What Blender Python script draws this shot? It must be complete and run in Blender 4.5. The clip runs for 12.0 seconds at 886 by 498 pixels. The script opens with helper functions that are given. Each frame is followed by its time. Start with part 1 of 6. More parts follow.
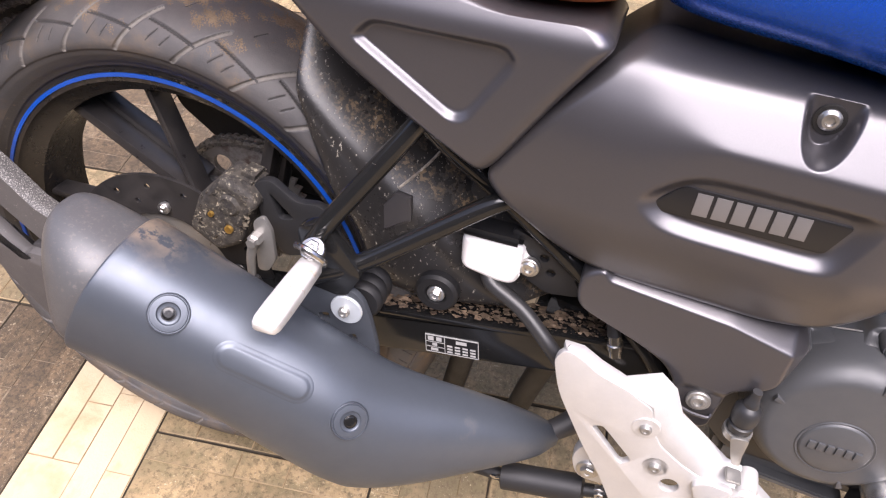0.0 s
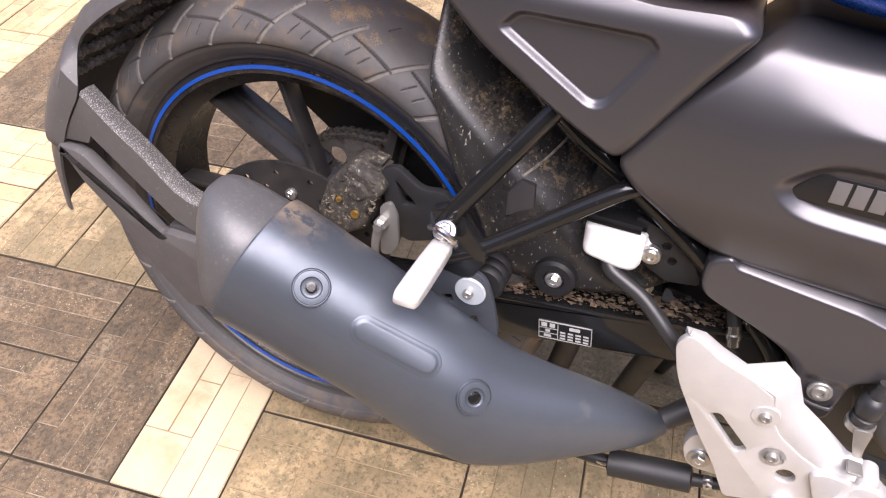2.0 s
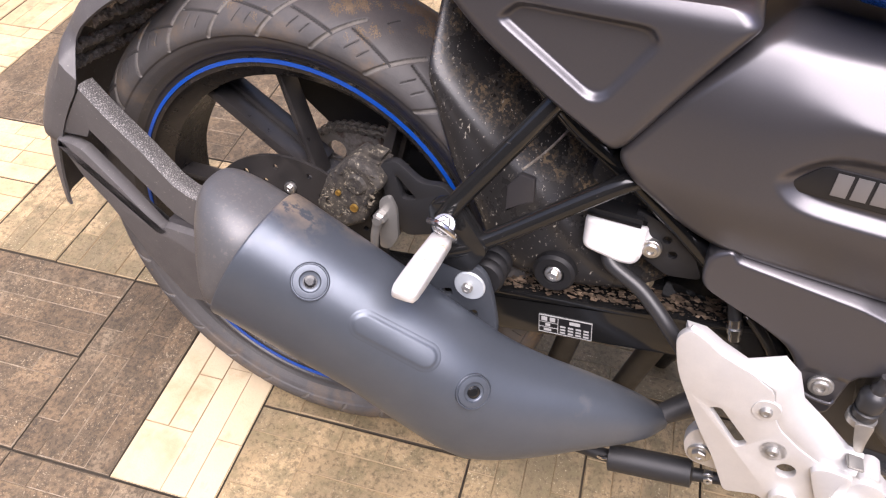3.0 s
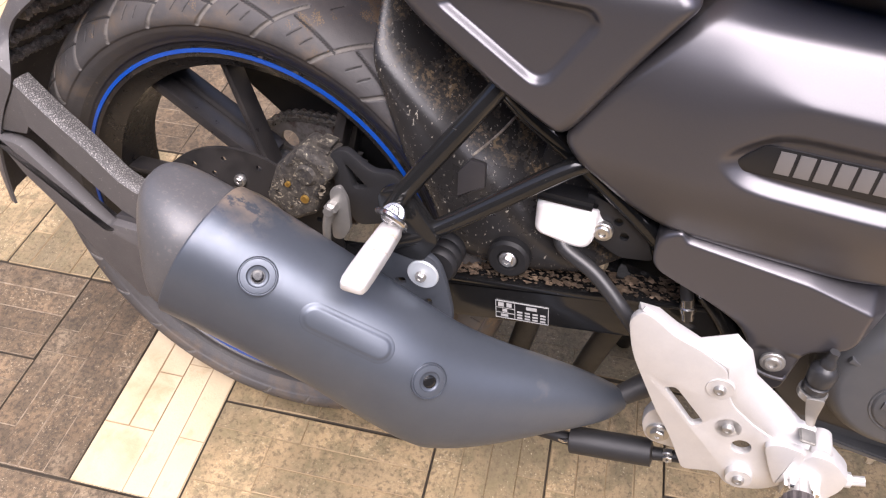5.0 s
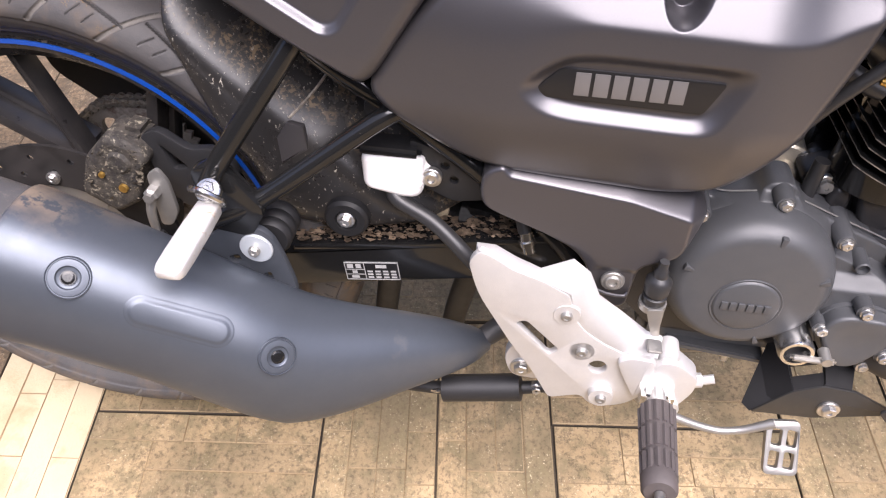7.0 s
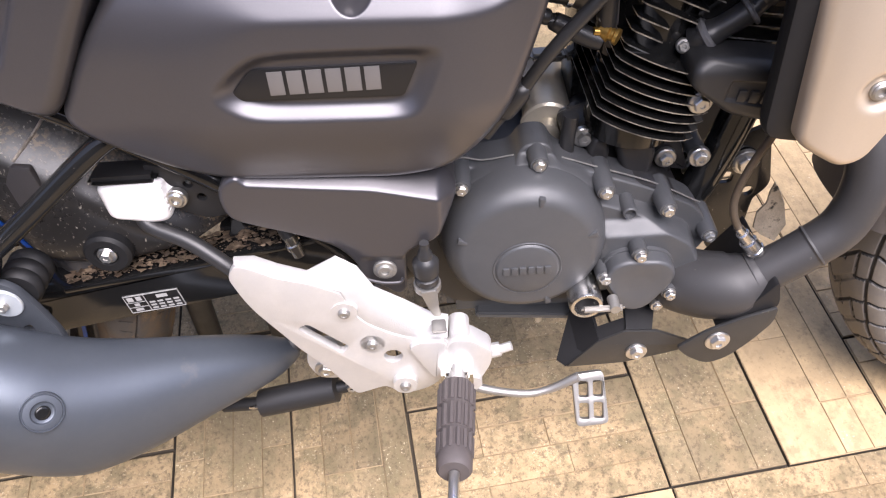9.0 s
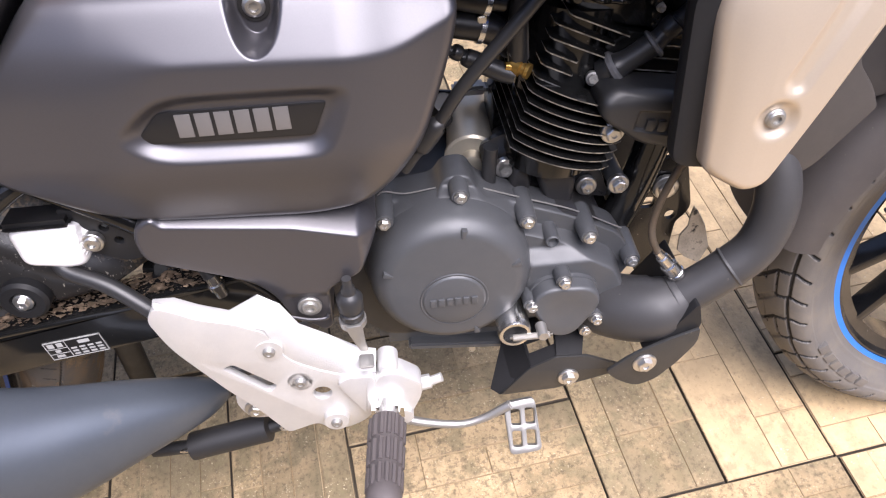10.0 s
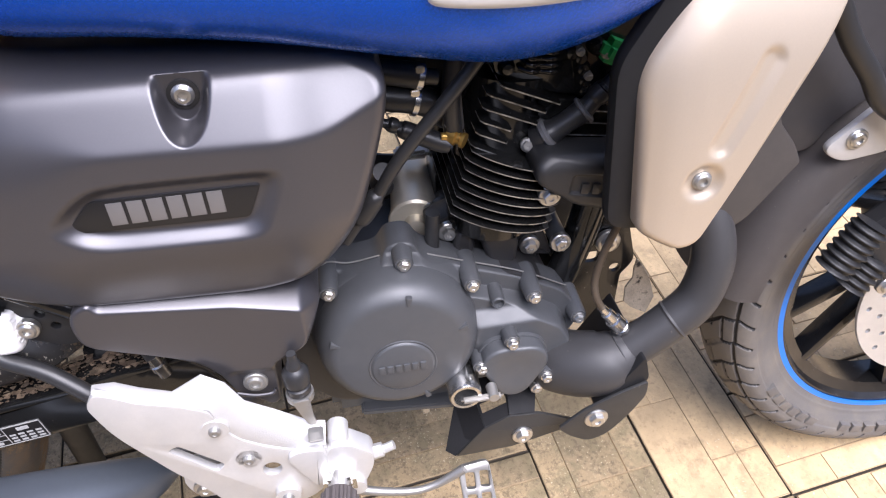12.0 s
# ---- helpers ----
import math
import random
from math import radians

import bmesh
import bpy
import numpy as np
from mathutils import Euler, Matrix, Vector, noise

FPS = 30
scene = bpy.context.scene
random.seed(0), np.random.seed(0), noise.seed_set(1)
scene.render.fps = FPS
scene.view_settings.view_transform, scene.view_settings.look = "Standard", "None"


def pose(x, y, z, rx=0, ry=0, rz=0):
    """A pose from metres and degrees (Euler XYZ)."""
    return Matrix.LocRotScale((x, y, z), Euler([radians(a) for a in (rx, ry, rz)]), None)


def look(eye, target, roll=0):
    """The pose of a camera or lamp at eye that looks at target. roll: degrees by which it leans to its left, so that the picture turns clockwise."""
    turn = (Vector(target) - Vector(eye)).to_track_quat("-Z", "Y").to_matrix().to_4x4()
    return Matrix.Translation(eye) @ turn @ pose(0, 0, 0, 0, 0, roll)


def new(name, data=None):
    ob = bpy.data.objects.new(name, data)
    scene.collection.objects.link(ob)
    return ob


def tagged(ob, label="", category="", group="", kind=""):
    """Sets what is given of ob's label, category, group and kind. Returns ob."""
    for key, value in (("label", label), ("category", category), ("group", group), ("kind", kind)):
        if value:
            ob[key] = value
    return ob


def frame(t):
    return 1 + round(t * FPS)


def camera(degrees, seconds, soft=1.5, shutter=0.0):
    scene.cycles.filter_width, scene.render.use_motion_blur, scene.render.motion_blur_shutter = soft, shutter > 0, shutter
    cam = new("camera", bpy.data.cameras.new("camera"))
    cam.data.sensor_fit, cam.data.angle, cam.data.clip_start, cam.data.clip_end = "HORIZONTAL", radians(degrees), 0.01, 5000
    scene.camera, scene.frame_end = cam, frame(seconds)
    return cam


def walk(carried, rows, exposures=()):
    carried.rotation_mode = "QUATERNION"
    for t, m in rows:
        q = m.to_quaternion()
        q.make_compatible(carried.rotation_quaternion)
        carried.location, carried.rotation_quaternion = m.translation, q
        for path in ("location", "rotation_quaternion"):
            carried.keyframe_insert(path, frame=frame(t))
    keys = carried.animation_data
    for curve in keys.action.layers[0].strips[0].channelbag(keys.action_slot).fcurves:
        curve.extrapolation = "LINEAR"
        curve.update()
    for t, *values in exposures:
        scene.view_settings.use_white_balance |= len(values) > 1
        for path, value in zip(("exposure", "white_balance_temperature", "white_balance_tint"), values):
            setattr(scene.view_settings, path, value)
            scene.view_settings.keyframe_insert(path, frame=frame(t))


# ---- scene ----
from mathutils.bvhtree import BVHTree

cam = camera(62.2, 12.0, 1.2)
PATH = [
    (0, (0.421, -0.454, 0.934), (0.059, 0.86, -0.53), 3.6),
    (0.5, (0.397, -0.483, 0.933), (-0.06, 0.811, -0.522), 1.2),
    (1, (0.384, -0.499, 0.933), (-0.097, 0.781, -0.526), 0.9),
    (1.5, (0.379, -0.506, 0.937), (-0.13, 0.769, -0.517), 0.3),
    (2, (0.377, -0.505, 0.938), (-0.139, 0.768, -0.515), 0.2),
    (2.5, (0.377, -0.504, 0.934), (-0.136, 0.761, -0.527), 0.3),
    (3, (0.379, -0.503, 0.935), (-0.139, 0.759, -0.527), -0.0),
    (3.5, (0.38, -0.5, 0.934), (-0.115, 0.766, -0.532), 0.5),
    (3.7, (0.383, -0.495, 0.935), (-0.091, 0.773, -0.537), 0.8),
    (5.5, (0.399, -0.488, 0.93), (-0.037, 0.771, -0.562), 0.3),
    (6, (0.407, -0.485, 0.929), (-0.024, 0.775, -0.563), 0.1),
    (6.5, (0.419, -0.477, 0.927), (0.035, 0.788, -0.574), -0.3),
    (7, (0.455, -0.466, 0.917), (0.274, 0.778, -0.639), 0.1),
    (7.5, (0.507, -0.453, 0.919), (0.393, 0.751, -0.674), -0.8),
    (7.7, (0.53, -0.449, 0.922), (0.462, 0.766, -0.666), -0.6),
    (9.3, (0.607, -0.441, 0.912), (0.626, 0.78, -0.672), -3.5),
    (9.5, (0.615, -0.44, 0.914), (0.657, 0.786, -0.666), -3.1),
    (10, (0.629, -0.443, 0.919), (0.749, 0.824, -0.624), -1.3),
    (10.5, (0.637, -0.445, 0.924), (0.795, 0.831, -0.608), -0.8),
    (11, (0.641, -0.439, 0.929), (0.819, 0.848, -0.592), -0.6),
    (11.5, (0.647, -0.433, 0.932), (0.837, 0.853, -0.588), -1.1),
    (12, (0.65, -0.429, 0.938), (0.876, 0.902, -0.537), -0.6),
]
EXPOSURES = [(0, 0.78, 6350, 21), (2, 0.72, 6350, 21), (7.5, 0.76, 6300, 20), (9.5, 0.82, 6150, 19), (12, 0.75, 5850, 18)]

walk(cam, [(t, look(eye, target, roll)) for t, eye, target, roll in PATH], EXPOSURES)

# ---- light: bright, hazy daylight ----
SUN_UP, SUN_ROUND = 67.0, 150.0
world = bpy.data.worlds.new("sky")
scene.world = world
world.use_nodes = True
wn = world.node_tree.nodes
sky = wn.new("ShaderNodeTexSky")
sky.sky_type, sky.sun_disc = "NISHITA", False
sky.sun_elevation, sky.sun_rotation = radians(SUN_UP), radians(SUN_ROUND)
sky.air_density, sky.dust_density = 1.0, 4.0
world.node_tree.links.new(sky.outputs["Color"], wn["Background"].inputs["Color"])
wn["Background"].inputs["Strength"].default_value = 0.15
sun = new("sun", bpy.data.lights.new("sun", "SUN"))
sun.data.energy, sun.data.angle, sun.data.color = 4.4, radians(55), (1.0, 0.972, 0.950)
az = radians(SUN_ROUND)
sun_way = Vector((math.sin(az) * math.cos(radians(SUN_UP)), math.cos(az) * math.cos(radians(SUN_UP)), math.sin(radians(SUN_UP))))
sun.matrix_world = look(sun_way * 10, (0, 0, 0))


# ---- materials ----
def material(name, base, rough=0.5, metal=0.0, second=None, scale=40.0, amount=0.5, bump=0.0, bump_scale=400.0,
             dirt=None, dirt_scale=30.0, dirt_cut=0.6, dirt_soft=0.08, coat=0.0, spec=0.5, vary=0.0, island=0.0, stain=None, streak=None, blot=None, fleck=None, band=None, crack=None):
    m = bpy.data.materials.new(name)
    m.use_nodes = True
    n, l = m.node_tree.nodes, m.node_tree.links
    p = n["Principled BSDF"]
    p.inputs["Metallic"].default_value = metal
    p.inputs["Coat Weight"].default_value = coat
    p.inputs["Coat Roughness"].default_value = 0.08
    p.inputs["Specular IOR Level"].default_value = spec
    where = n.new("ShaderNodeTexCoord").outputs["Object"]
    if vary:
        info = n.new("ShaderNodeObjectInfo")
        shift = n.new("ShaderNodeVectorMath")
        shift.operation = "MULTIPLY_ADD"
        l.new(info.outputs["Random"], shift.inputs[0])
        shift.inputs[1].default_value = (7.0, 3.0, 5.0)
        l.new(where, shift.inputs[2])
        where = shift.outputs[0]

    def cloud(size, detail=5.0, rough_=0.6, stretch=None):
        t = n.new("ShaderNodeTexNoise")
        t.inputs["Scale"].default_value, t.inputs["Detail"].default_value, t.inputs["Roughness"].default_value = size, detail, rough_
        if stretch:
            mp = n.new("ShaderNodeMapping")
            mp.inputs["Scale"].default_value = stretch
            l.new(where, mp.inputs["Vector"])
            l.new(mp.outputs[0], t.inputs["Vector"])
        else:
            l.new(where, t.inputs["Vector"])
        return t.outputs["Fac"]

    def ramp(src, lo, hi, a=0.0, b=1.0):
        r = n.new("ShaderNodeMapRange")
        r.inputs["From Min"].default_value, r.inputs["From Max"].default_value = lo, hi
        r.inputs["To Min"].default_value, r.inputs["To Max"].default_value = a, b
        l.new(src, r.inputs["Value"])
        return r.outputs[0]

    def mix(fac, a, b, how="MIX"):
        x = n.new("ShaderNodeMix")
        x.data_type, x.blend_type = "RGBA", how
        if isinstance(fac, float):
            x.inputs[0].default_value = fac
        else:
            l.new(fac, x.inputs[0])
        for v, s in ((a, x.inputs[6]), (b, x.inputs[7])):
            if isinstance(v, tuple):
                s.default_value = (*v, 1)
            else:
                l.new(v, s)
        return x.outputs[2]

    big, fine = cloud(scale), cloud(scale * 9, 3.0)
    second = second or tuple(c * 0.8 for c in base)
    colour = mix(ramp(big, 0.35, 0.65, 0.0, amount), base, second)
    colour = mix(ramp(fine, 0.3, 0.7, 0.0, amount * 0.5), colour, second)
    if stain:
        colour = mix(ramp(cloud(stain[1], 5.0, 0.62), stain[2] - 0.1, stain[2] + 0.1, 0.0, stain[3]), colour, stain[0])
    if blot:
        colour = mix(ramp(cloud(blot[1], 8.0, 0.72), blot[2] - 0.06, blot[2] + 0.06, 0.0, blot[3]), colour, blot[0])
    if fleck:
        gate = n.new("ShaderNodeMath")
        gate.operation = "MULTIPLY"
        l.new(ramp(cloud(fleck[1], 4.0, 0.7), fleck[2] - 0.02, fleck[2] + 0.05), gate.inputs[0])
        l.new(ramp(cloud(fleck[3], 5.0, 0.6), 0.42, 0.62), gate.inputs[1])
        held = gate.outputs[0]
        if band:
            side = n.new("ShaderNodeVectorMath")
            side.operation = "DOT_PRODUCT"
            side.inputs[1].default_value = band[0]
            l.new(where, side.inputs[0])
            both = n.new("ShaderNodeMath")
            both.operation = "MULTIPLY"
            l.new(held, both.inputs[0])
            l.new(ramp(side.outputs["Value"], band[1], band[2]), both.inputs[1])
            held = both.outputs[0]
        colour = mix(held, colour, fleck[0])
    if crack:
        colour = mix(ramp(cloud(crack[1], 9.0, 0.75), crack[2] - 0.05, crack[2] + 0.05, 0.0, crack[3]), colour, crack[0])
    if vary:
        tone = n.new("ShaderNodeHueSaturation")
        l.new(ramp(n.new("ShaderNodeObjectInfo").outputs["Random"], 0, 1, 1 - vary, 1 + vary), tone.inputs["Value"])
        l.new(colour, tone.inputs["Color"])
        colour = tone.outputs[0]
    if island:
        tone = n.new("ShaderNodeHueSaturation")
        l.new(ramp(n.new("ShaderNodeNewGeometry").outputs["Random Per Island"], 0, 1, 1 - island, 1 + island), tone.inputs["Value"])
        l.new(colour, tone.inputs["Color"])
        colour = tone.outputs[0]
    roughness = ramp(big, 0.3, 0.7, rough * 0.9, min(1.0, rough * 1.12))
    if dirt:
        d = ramp(cloud(dirt_scale, 6.0, 0.65, streak), dirt_cut - dirt_soft, dirt_cut + dirt_soft)
        colour = mix(d, colour, dirt)
        hold = n.new("ShaderNodeMix")
        hold.inputs[3].default_value = 0.9
        l.new(d, hold.inputs[0])
        l.new(roughness, hold.inputs[2])
        roughness = hold.outputs[0]
        if metal:
            l.new(ramp(d, 0, 1, metal, 0.0), p.inputs["Metallic"])
    l.new(colour, p.inputs["Base Color"])
    l.new(roughness, p.inputs["Roughness"])
    if bump:
        b = n.new("ShaderNodeBump")
        b.inputs["Strength"].default_value, b.inputs["Distance"].default_value = bump, 0.002
        l.new(cloud(bump_scale, 4.0), b.inputs["Height"])
        l.new(b.outputs[0], p.inputs["Normal"])
    return m


GREY = material("graphite_paint", (0.084, 0.081, 0.088), 0.31, 0.58, scale=900, amount=0.25, bump=0.006, bump_scale=1500, spec=1.0)
MUFFLER = material("muffler_paint", (0.100, 0.114, 0.136), 0.40, 0.55, scale=25, amount=0.3, bump=0.05, bump_scale=1800,
                   dirt=(0.2, 0.17, 0.14), dirt_scale=14, dirt_cut=0.80, dirt_soft=0.14,
                   fleck=((0.36, 0.29, 0.22), 45.0, 0.40, 20.0), band=((-0.3, 0.6, 0.75), 0.160, 0.205))
ENGINE = material("engine_paint", (0.080, 0.083, 0.088), 0.42, 0.2, scale=60, amount=0.3, bump=0.12, bump_scale=1600)
PLASTIC = material("black_plastic", (0.016, 0.016, 0.017), 0.5, scale=50, amount=0.4, bump=0.1, bump_scale=1400)
CAP = material("scuffed_black_plastic", (0.11, 0.11, 0.113), 0.4, 0.3, scale=30, amount=0.4, bump=0.1, bump_scale=1400,
               dirt=(0.2, 0.175, 0.155), dirt_scale=300, dirt_cut=0.68, dirt_soft=0.14)
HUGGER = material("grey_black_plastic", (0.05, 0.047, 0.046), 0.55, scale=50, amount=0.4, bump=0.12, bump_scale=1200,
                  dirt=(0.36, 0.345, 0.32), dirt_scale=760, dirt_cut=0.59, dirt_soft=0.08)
FLAP = material("scuffed_flap_plastic", (0.085, 0.08, 0.079), 0.48, scale=40, amount=0.5, bump=0.12, bump_scale=900, dirt=(0.3, 0.28, 0.25), dirt_scale=260, dirt_cut=0.68, dirt_soft=0.05)
SPOKE = material("satin_black_casting", (0.02, 0.019, 0.0195), 0.3, scale=50, amount=0.5, second=(0.045, 0.040, 0.037), bump=0.1, bump_scale=900,
                 dirt=(0.09, 0.072, 0.056), dirt_scale=300, dirt_cut=0.68, dirt_soft=0.05)
FRONT_SPOKE = material("gloss_black_spoke", (0.02, 0.02, 0.021), 0.2, 0.3, scale=50, amount=0.5, bump=0.05, bump_scale=900)
RIM = material("mud_dulled_rim", (0.011, 0.0105, 0.01), 0.28, scale=40, amount=0.6, second=(0.024, 0.019, 0.015), bump=0.2, bump_scale=500,
               dirt=(0.075, 0.058, 0.044), dirt_scale=200, dirt_cut=0.62, dirt_soft=0.06)
DUSTY = material("dusty_black_plastic", (0.026, 0.025, 0.025), 0.5, scale=30, amount=0.4, bump=0.1, bump_scale=900,
                 dirt=(0.23, 0.19, 0.15), dirt_scale=260, dirt_cut=0.62, dirt_soft=0.04)
MUDDY = material("mud_splashed_plastic", (0.028, 0.0265, 0.0255), 0.28, scale=30, amount=0.4, bump=0.04, bump_scale=700,
                 dirt=(0.38, 0.35, 0.29), dirt_scale=330, dirt_cut=0.640, dirt_soft=0.02, streak=(1.0, 1.0, 0.55), fleck=((0.23, 0.165, 0.095), 260.0, 0.515, 30.0), band=((0.625, 0, 0.78), 0.536, 0.552))
GLOSS = material("black_enamel", (0.011, 0.011, 0.011), 0.13, scale=60, amount=0.3,
                 dirt=(0.2, 0.17, 0.14), dirt_scale=260, dirt_cut=0.72, dirt_soft=0.03)
RUBBER = material("tyre_rubber", (0.058, 0.056, 0.057), 0.56, scale=25, amount=0.5, second=(0.098, 0.09, 0.085), bump=0.2, bump_scale=700,
                  dirt=(0.15, 0.112, 0.078), dirt_scale=14, dirt_cut=0.62, dirt_soft=0.1)
SIDEWALL = material("wet_black_sidewall", (0.036, 0.034, 0.033), 0.36, scale=40, amount=0.6, second=(0.045, 0.04, 0.036), bump=0.15, bump_scale=500, dirt=(0.14, 0.11, 0.085), dirt_scale=200, dirt_cut=0.66, dirt_soft=0.05)
FRONT_RUBBER = material("dusty_tyre_rubber", (0.115, 0.108, 0.102), 0.6, scale=25, amount=0.5, second=(0.14, 0.13, 0.12), bump=0.2, bump_scale=700,
                        dirt=(0.2, 0.175, 0.14), dirt_scale=22, dirt_cut=0.64, dirt_soft=0.15)
HOSE = material("rubber_hose", (0.024, 0.024, 0.025), 0.38, scale=80, amount=0.4)
ALLOY = material("cast_aluminium", (0.63, 0.62, 0.605), 0.44, 0.5, scale=40, amount=0.3, bump=0.2, bump_scale=900)
PEG = material("worn_cast_peg", (0.68, 0.67, 0.65), 0.42, 0.4, scale=40, amount=0.3, bump=0.2, bump_scale=900, dirt=(0.40, 0.30, 0.21), dirt_scale=90, dirt_cut=0.64, dirt_soft=0.05)
STEEL = material("zinc_bolt", (0.52, 0.51, 0.49), 0.3, 0.9, scale=150, amount=0.3)
CHROME = material("bright_steel", (0.66, 0.65, 0.63), 0.24, 1.0, scale=60, amount=0.2)
DISC = material("dusty_brake_disc", (0.02, 0.019, 0.019), 0.45, 0.2, spec=0.3, scale=40, amount=0.5, dirt=(0.03, 0.026, 0.024), dirt_scale=30, dirt_cut=0.55, dirt_soft=0.15)
STARTER = material("brushed_steel", (0.62, 0.57, 0.47), 0.36, 0.5, scale=60, amount=0.4)
BRASS = material("brass", (0.5, 0.31, 0.08), 0.32, 0.8, scale=60)
BLUE = material("blue_paint", (0.001, 0.082, 0.56), 0.27, 0.45, scale=500, amount=0.2, coat=0.08)
STRIPE = material("blue_rim_stripe", (0.004, 0.065, 0.36), 0.3, scale=60, amount=0.2)
FSTRIPE = material("bright_blue_rim_stripe", (0.012, 0.19, 0.70), 0.35, scale=60, amount=0.2)
LABEL_INK = material("label_print", (0.4, 0.4, 0.39), 0.4, scale=200, amount=0.4)
WHITE = material("white_graphic", (0.8, 0.8, 0.8), 0.3, scale=60, amount=0.1)
SHROUD = material("champagne_paint", (0.55, 0.462, 0.36), 0.34, 0.45, scale=700, amount=0.12)
MUDGUARD = material("dusty_grey_mudguard", (0.145, 0.13, 0.122), 0.5, scale=40, amount=0.3, bump=0.06, bump_scale=1400,
                    dirt=(0.32, 0.29, 0.25), dirt_scale=300, dirt_cut=0.7, dirt_soft=0.04)
SKID_PAINT = material("skid_plate_paint", (0.026, 0.026, 0.026), 0.42, scale=60, amount=0.3, bump=0.06, bump_scale=1400,
                      dirt=(0.22, 0.18, 0.13), dirt_scale=110, dirt_cut=0.74, dirt_soft=0.05)
SPLASHED = material("splashed_black_plate", (0.008, 0.008, 0.0085), 0.22, scale=60, amount=0.4, bump=0.1, bump_scale=700, dirt=(0.42, 0.37, 0.3), dirt_scale=320, dirt_cut=0.70, dirt_soft=0.03)
SPLASH_TAB = material("dust_whitened_plastic", (0.20, 0.18, 0.15), 0.6, scale=60, amount=0.8, second=(0.42, 0.37, 0.30), bump=0.3, bump_scale=400, dirt=(0.02, 0.02, 0.02), dirt_scale=60, dirt_cut=0.60, dirt_soft=0.05)
FRONT_RIM = material("gloss_black_rim", (0.035, 0.034, 0.034), 0.16, 0.7, scale=40, amount=0.5, second=(0.09, 0.085, 0.08), bump=0.05, bump_scale=300, dirt=(0.16, 0.14, 0.12), dirt_scale=180, dirt_cut=0.7, dirt_soft=0.05)
# Bright metal on the fin edges, their sky highlights put into the colour.
FIN = material("fin_edge_glint", (0.6, 0.6, 0.6), 0.28, 0.7, scale=90, amount=0.9, second=(0.05, 0.05, 0.05))
# Rubber lips coloured paler for the light they catch.
LIP = material("lit_rubber_lip", (0.10, 0.10, 0.105), 0.35, scale=60, amount=0.4)
BACKING = material("black_backing_plastic", (0.013, 0.013, 0.014), 0.55, spec=0.3, scale=50, amount=0.4)
MATT = material("matt_black_moulding", (0.018, 0.018, 0.019), 0.45, spec=0.5, scale=50, amount=0.4, bump=0.1, bump_scale=1400)
FENDER = material("grey_plastic", (0.06, 0.054, 0.051), 0.52, scale=60, amount=0.3, bump=0.06, bump_scale=1400,
                  dirt=(0.22, 0.2, 0.17), dirt_scale=60, dirt_cut=0.78, dirt_soft=0.1)
TANK_RES = material("white_reservoir_plastic", (0.82, 0.81, 0.80), 0.4, scale=40, amount=0.1)
SEAT = material("tan_leatherette", (0.62, 0.17, 0.05), 0.5, scale=60, amount=0.3, bump=0.2, bump_scale=500)
BADGE = material("badge_black", (0.012, 0.012, 0.013), 0.35, scale=60)
DARK_STEEL = material("dark_steel", (0.05, 0.048, 0.046), 0.35, 0.6, scale=100, amount=0.3)
SILVER = material("silver_print", (0.18, 0.172, 0.168), 0.35, 0.3, scale=100, amount=0.1)
MUD = material("caked_mud", (0.018, 0.016, 0.014), 0.65, scale=130, amount=0.8, second=(0.07, 0.06, 0.047), bump=1.0, bump_scale=150,
               dirt=(0.018, 0.016, 0.015), dirt_scale=90, dirt_cut=0.54, dirt_soft=0.12, fleck=((0.38, 0.34, 0.25), 260.0, 0.57, 70.0))
EXHAUST = material("black_exhaust_paint", (0.045, 0.044, 0.045), 0.5, 0.1, scale=40, amount=0.4, bump=0.08, bump_scale=1500, dirt=(0.16, 0.14, 0.12), dirt_scale=160, dirt_cut=0.72, dirt_soft=0.04)
ZINC = material("bright_zinc_plate", (0.66, 0.70, 0.72), 0.34, 0.55, scale=80, amount=0.25)
DULL = material("dull_zinc", (0.38, 0.37, 0.35), 0.42, 0.75, scale=80, amount=0.4)
MUD_RIB = material("dried_mud_on_plastic", (0.08, 0.069, 0.058), 0.7, scale=90, amount=0.9, second=(0.38, 0.33, 0.265), bump=0.8, bump_scale=300, fleck=((0.5, 0.44, 0.36), 300.0, 0.53, 60.0))
CRUST = material("dry_tyre_mud", (0.2, 0.145, 0.092), 0.9, scale=60, amount=0.8, second=(0.12, 0.09, 0.06), bump=0.6, bump_scale=400)
GROOVE = material("dust_filled_groove", (0.20, 0.185, 0.165), 0.85, scale=40, amount=0.7, second=(0.09, 0.083, 0.076))
# Thin groove floors coloured darker than the rubber for the shade inside them.
CUT = material("shaded_groove", (0.034, 0.032, 0.031), 0.8, scale=40, amount=0.5)
DARK = material("dark_plastic", (0.046, 0.043, 0.044), 0.5, scale=50, amount=0.4, bump=0.1, bump_scale=1200)
DARK_ALLOY = material("black_engine_paint", (0.030, 0.029, 0.030), 0.34, 0.1, scale=60, amount=0.4, bump=0.12, bump_scale=1200, dirt=(0.16, 0.14, 0.12), dirt_scale=240, dirt_cut=0.72, dirt_soft=0.04)
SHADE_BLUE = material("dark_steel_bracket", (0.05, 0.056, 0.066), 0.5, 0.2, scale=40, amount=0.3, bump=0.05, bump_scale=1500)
BRONZE = material("braided_sleeve", (0.11, 0.085, 0.06), 0.5, 0.3, scale=300, amount=0.6, bump=0.4, bump_scale=600)
LITTER = material("dry_leaf", (0.25, 0.185, 0.125), 0.85, scale=90, amount=0.9, second=(0.10, 0.066, 0.042), island=0.65)
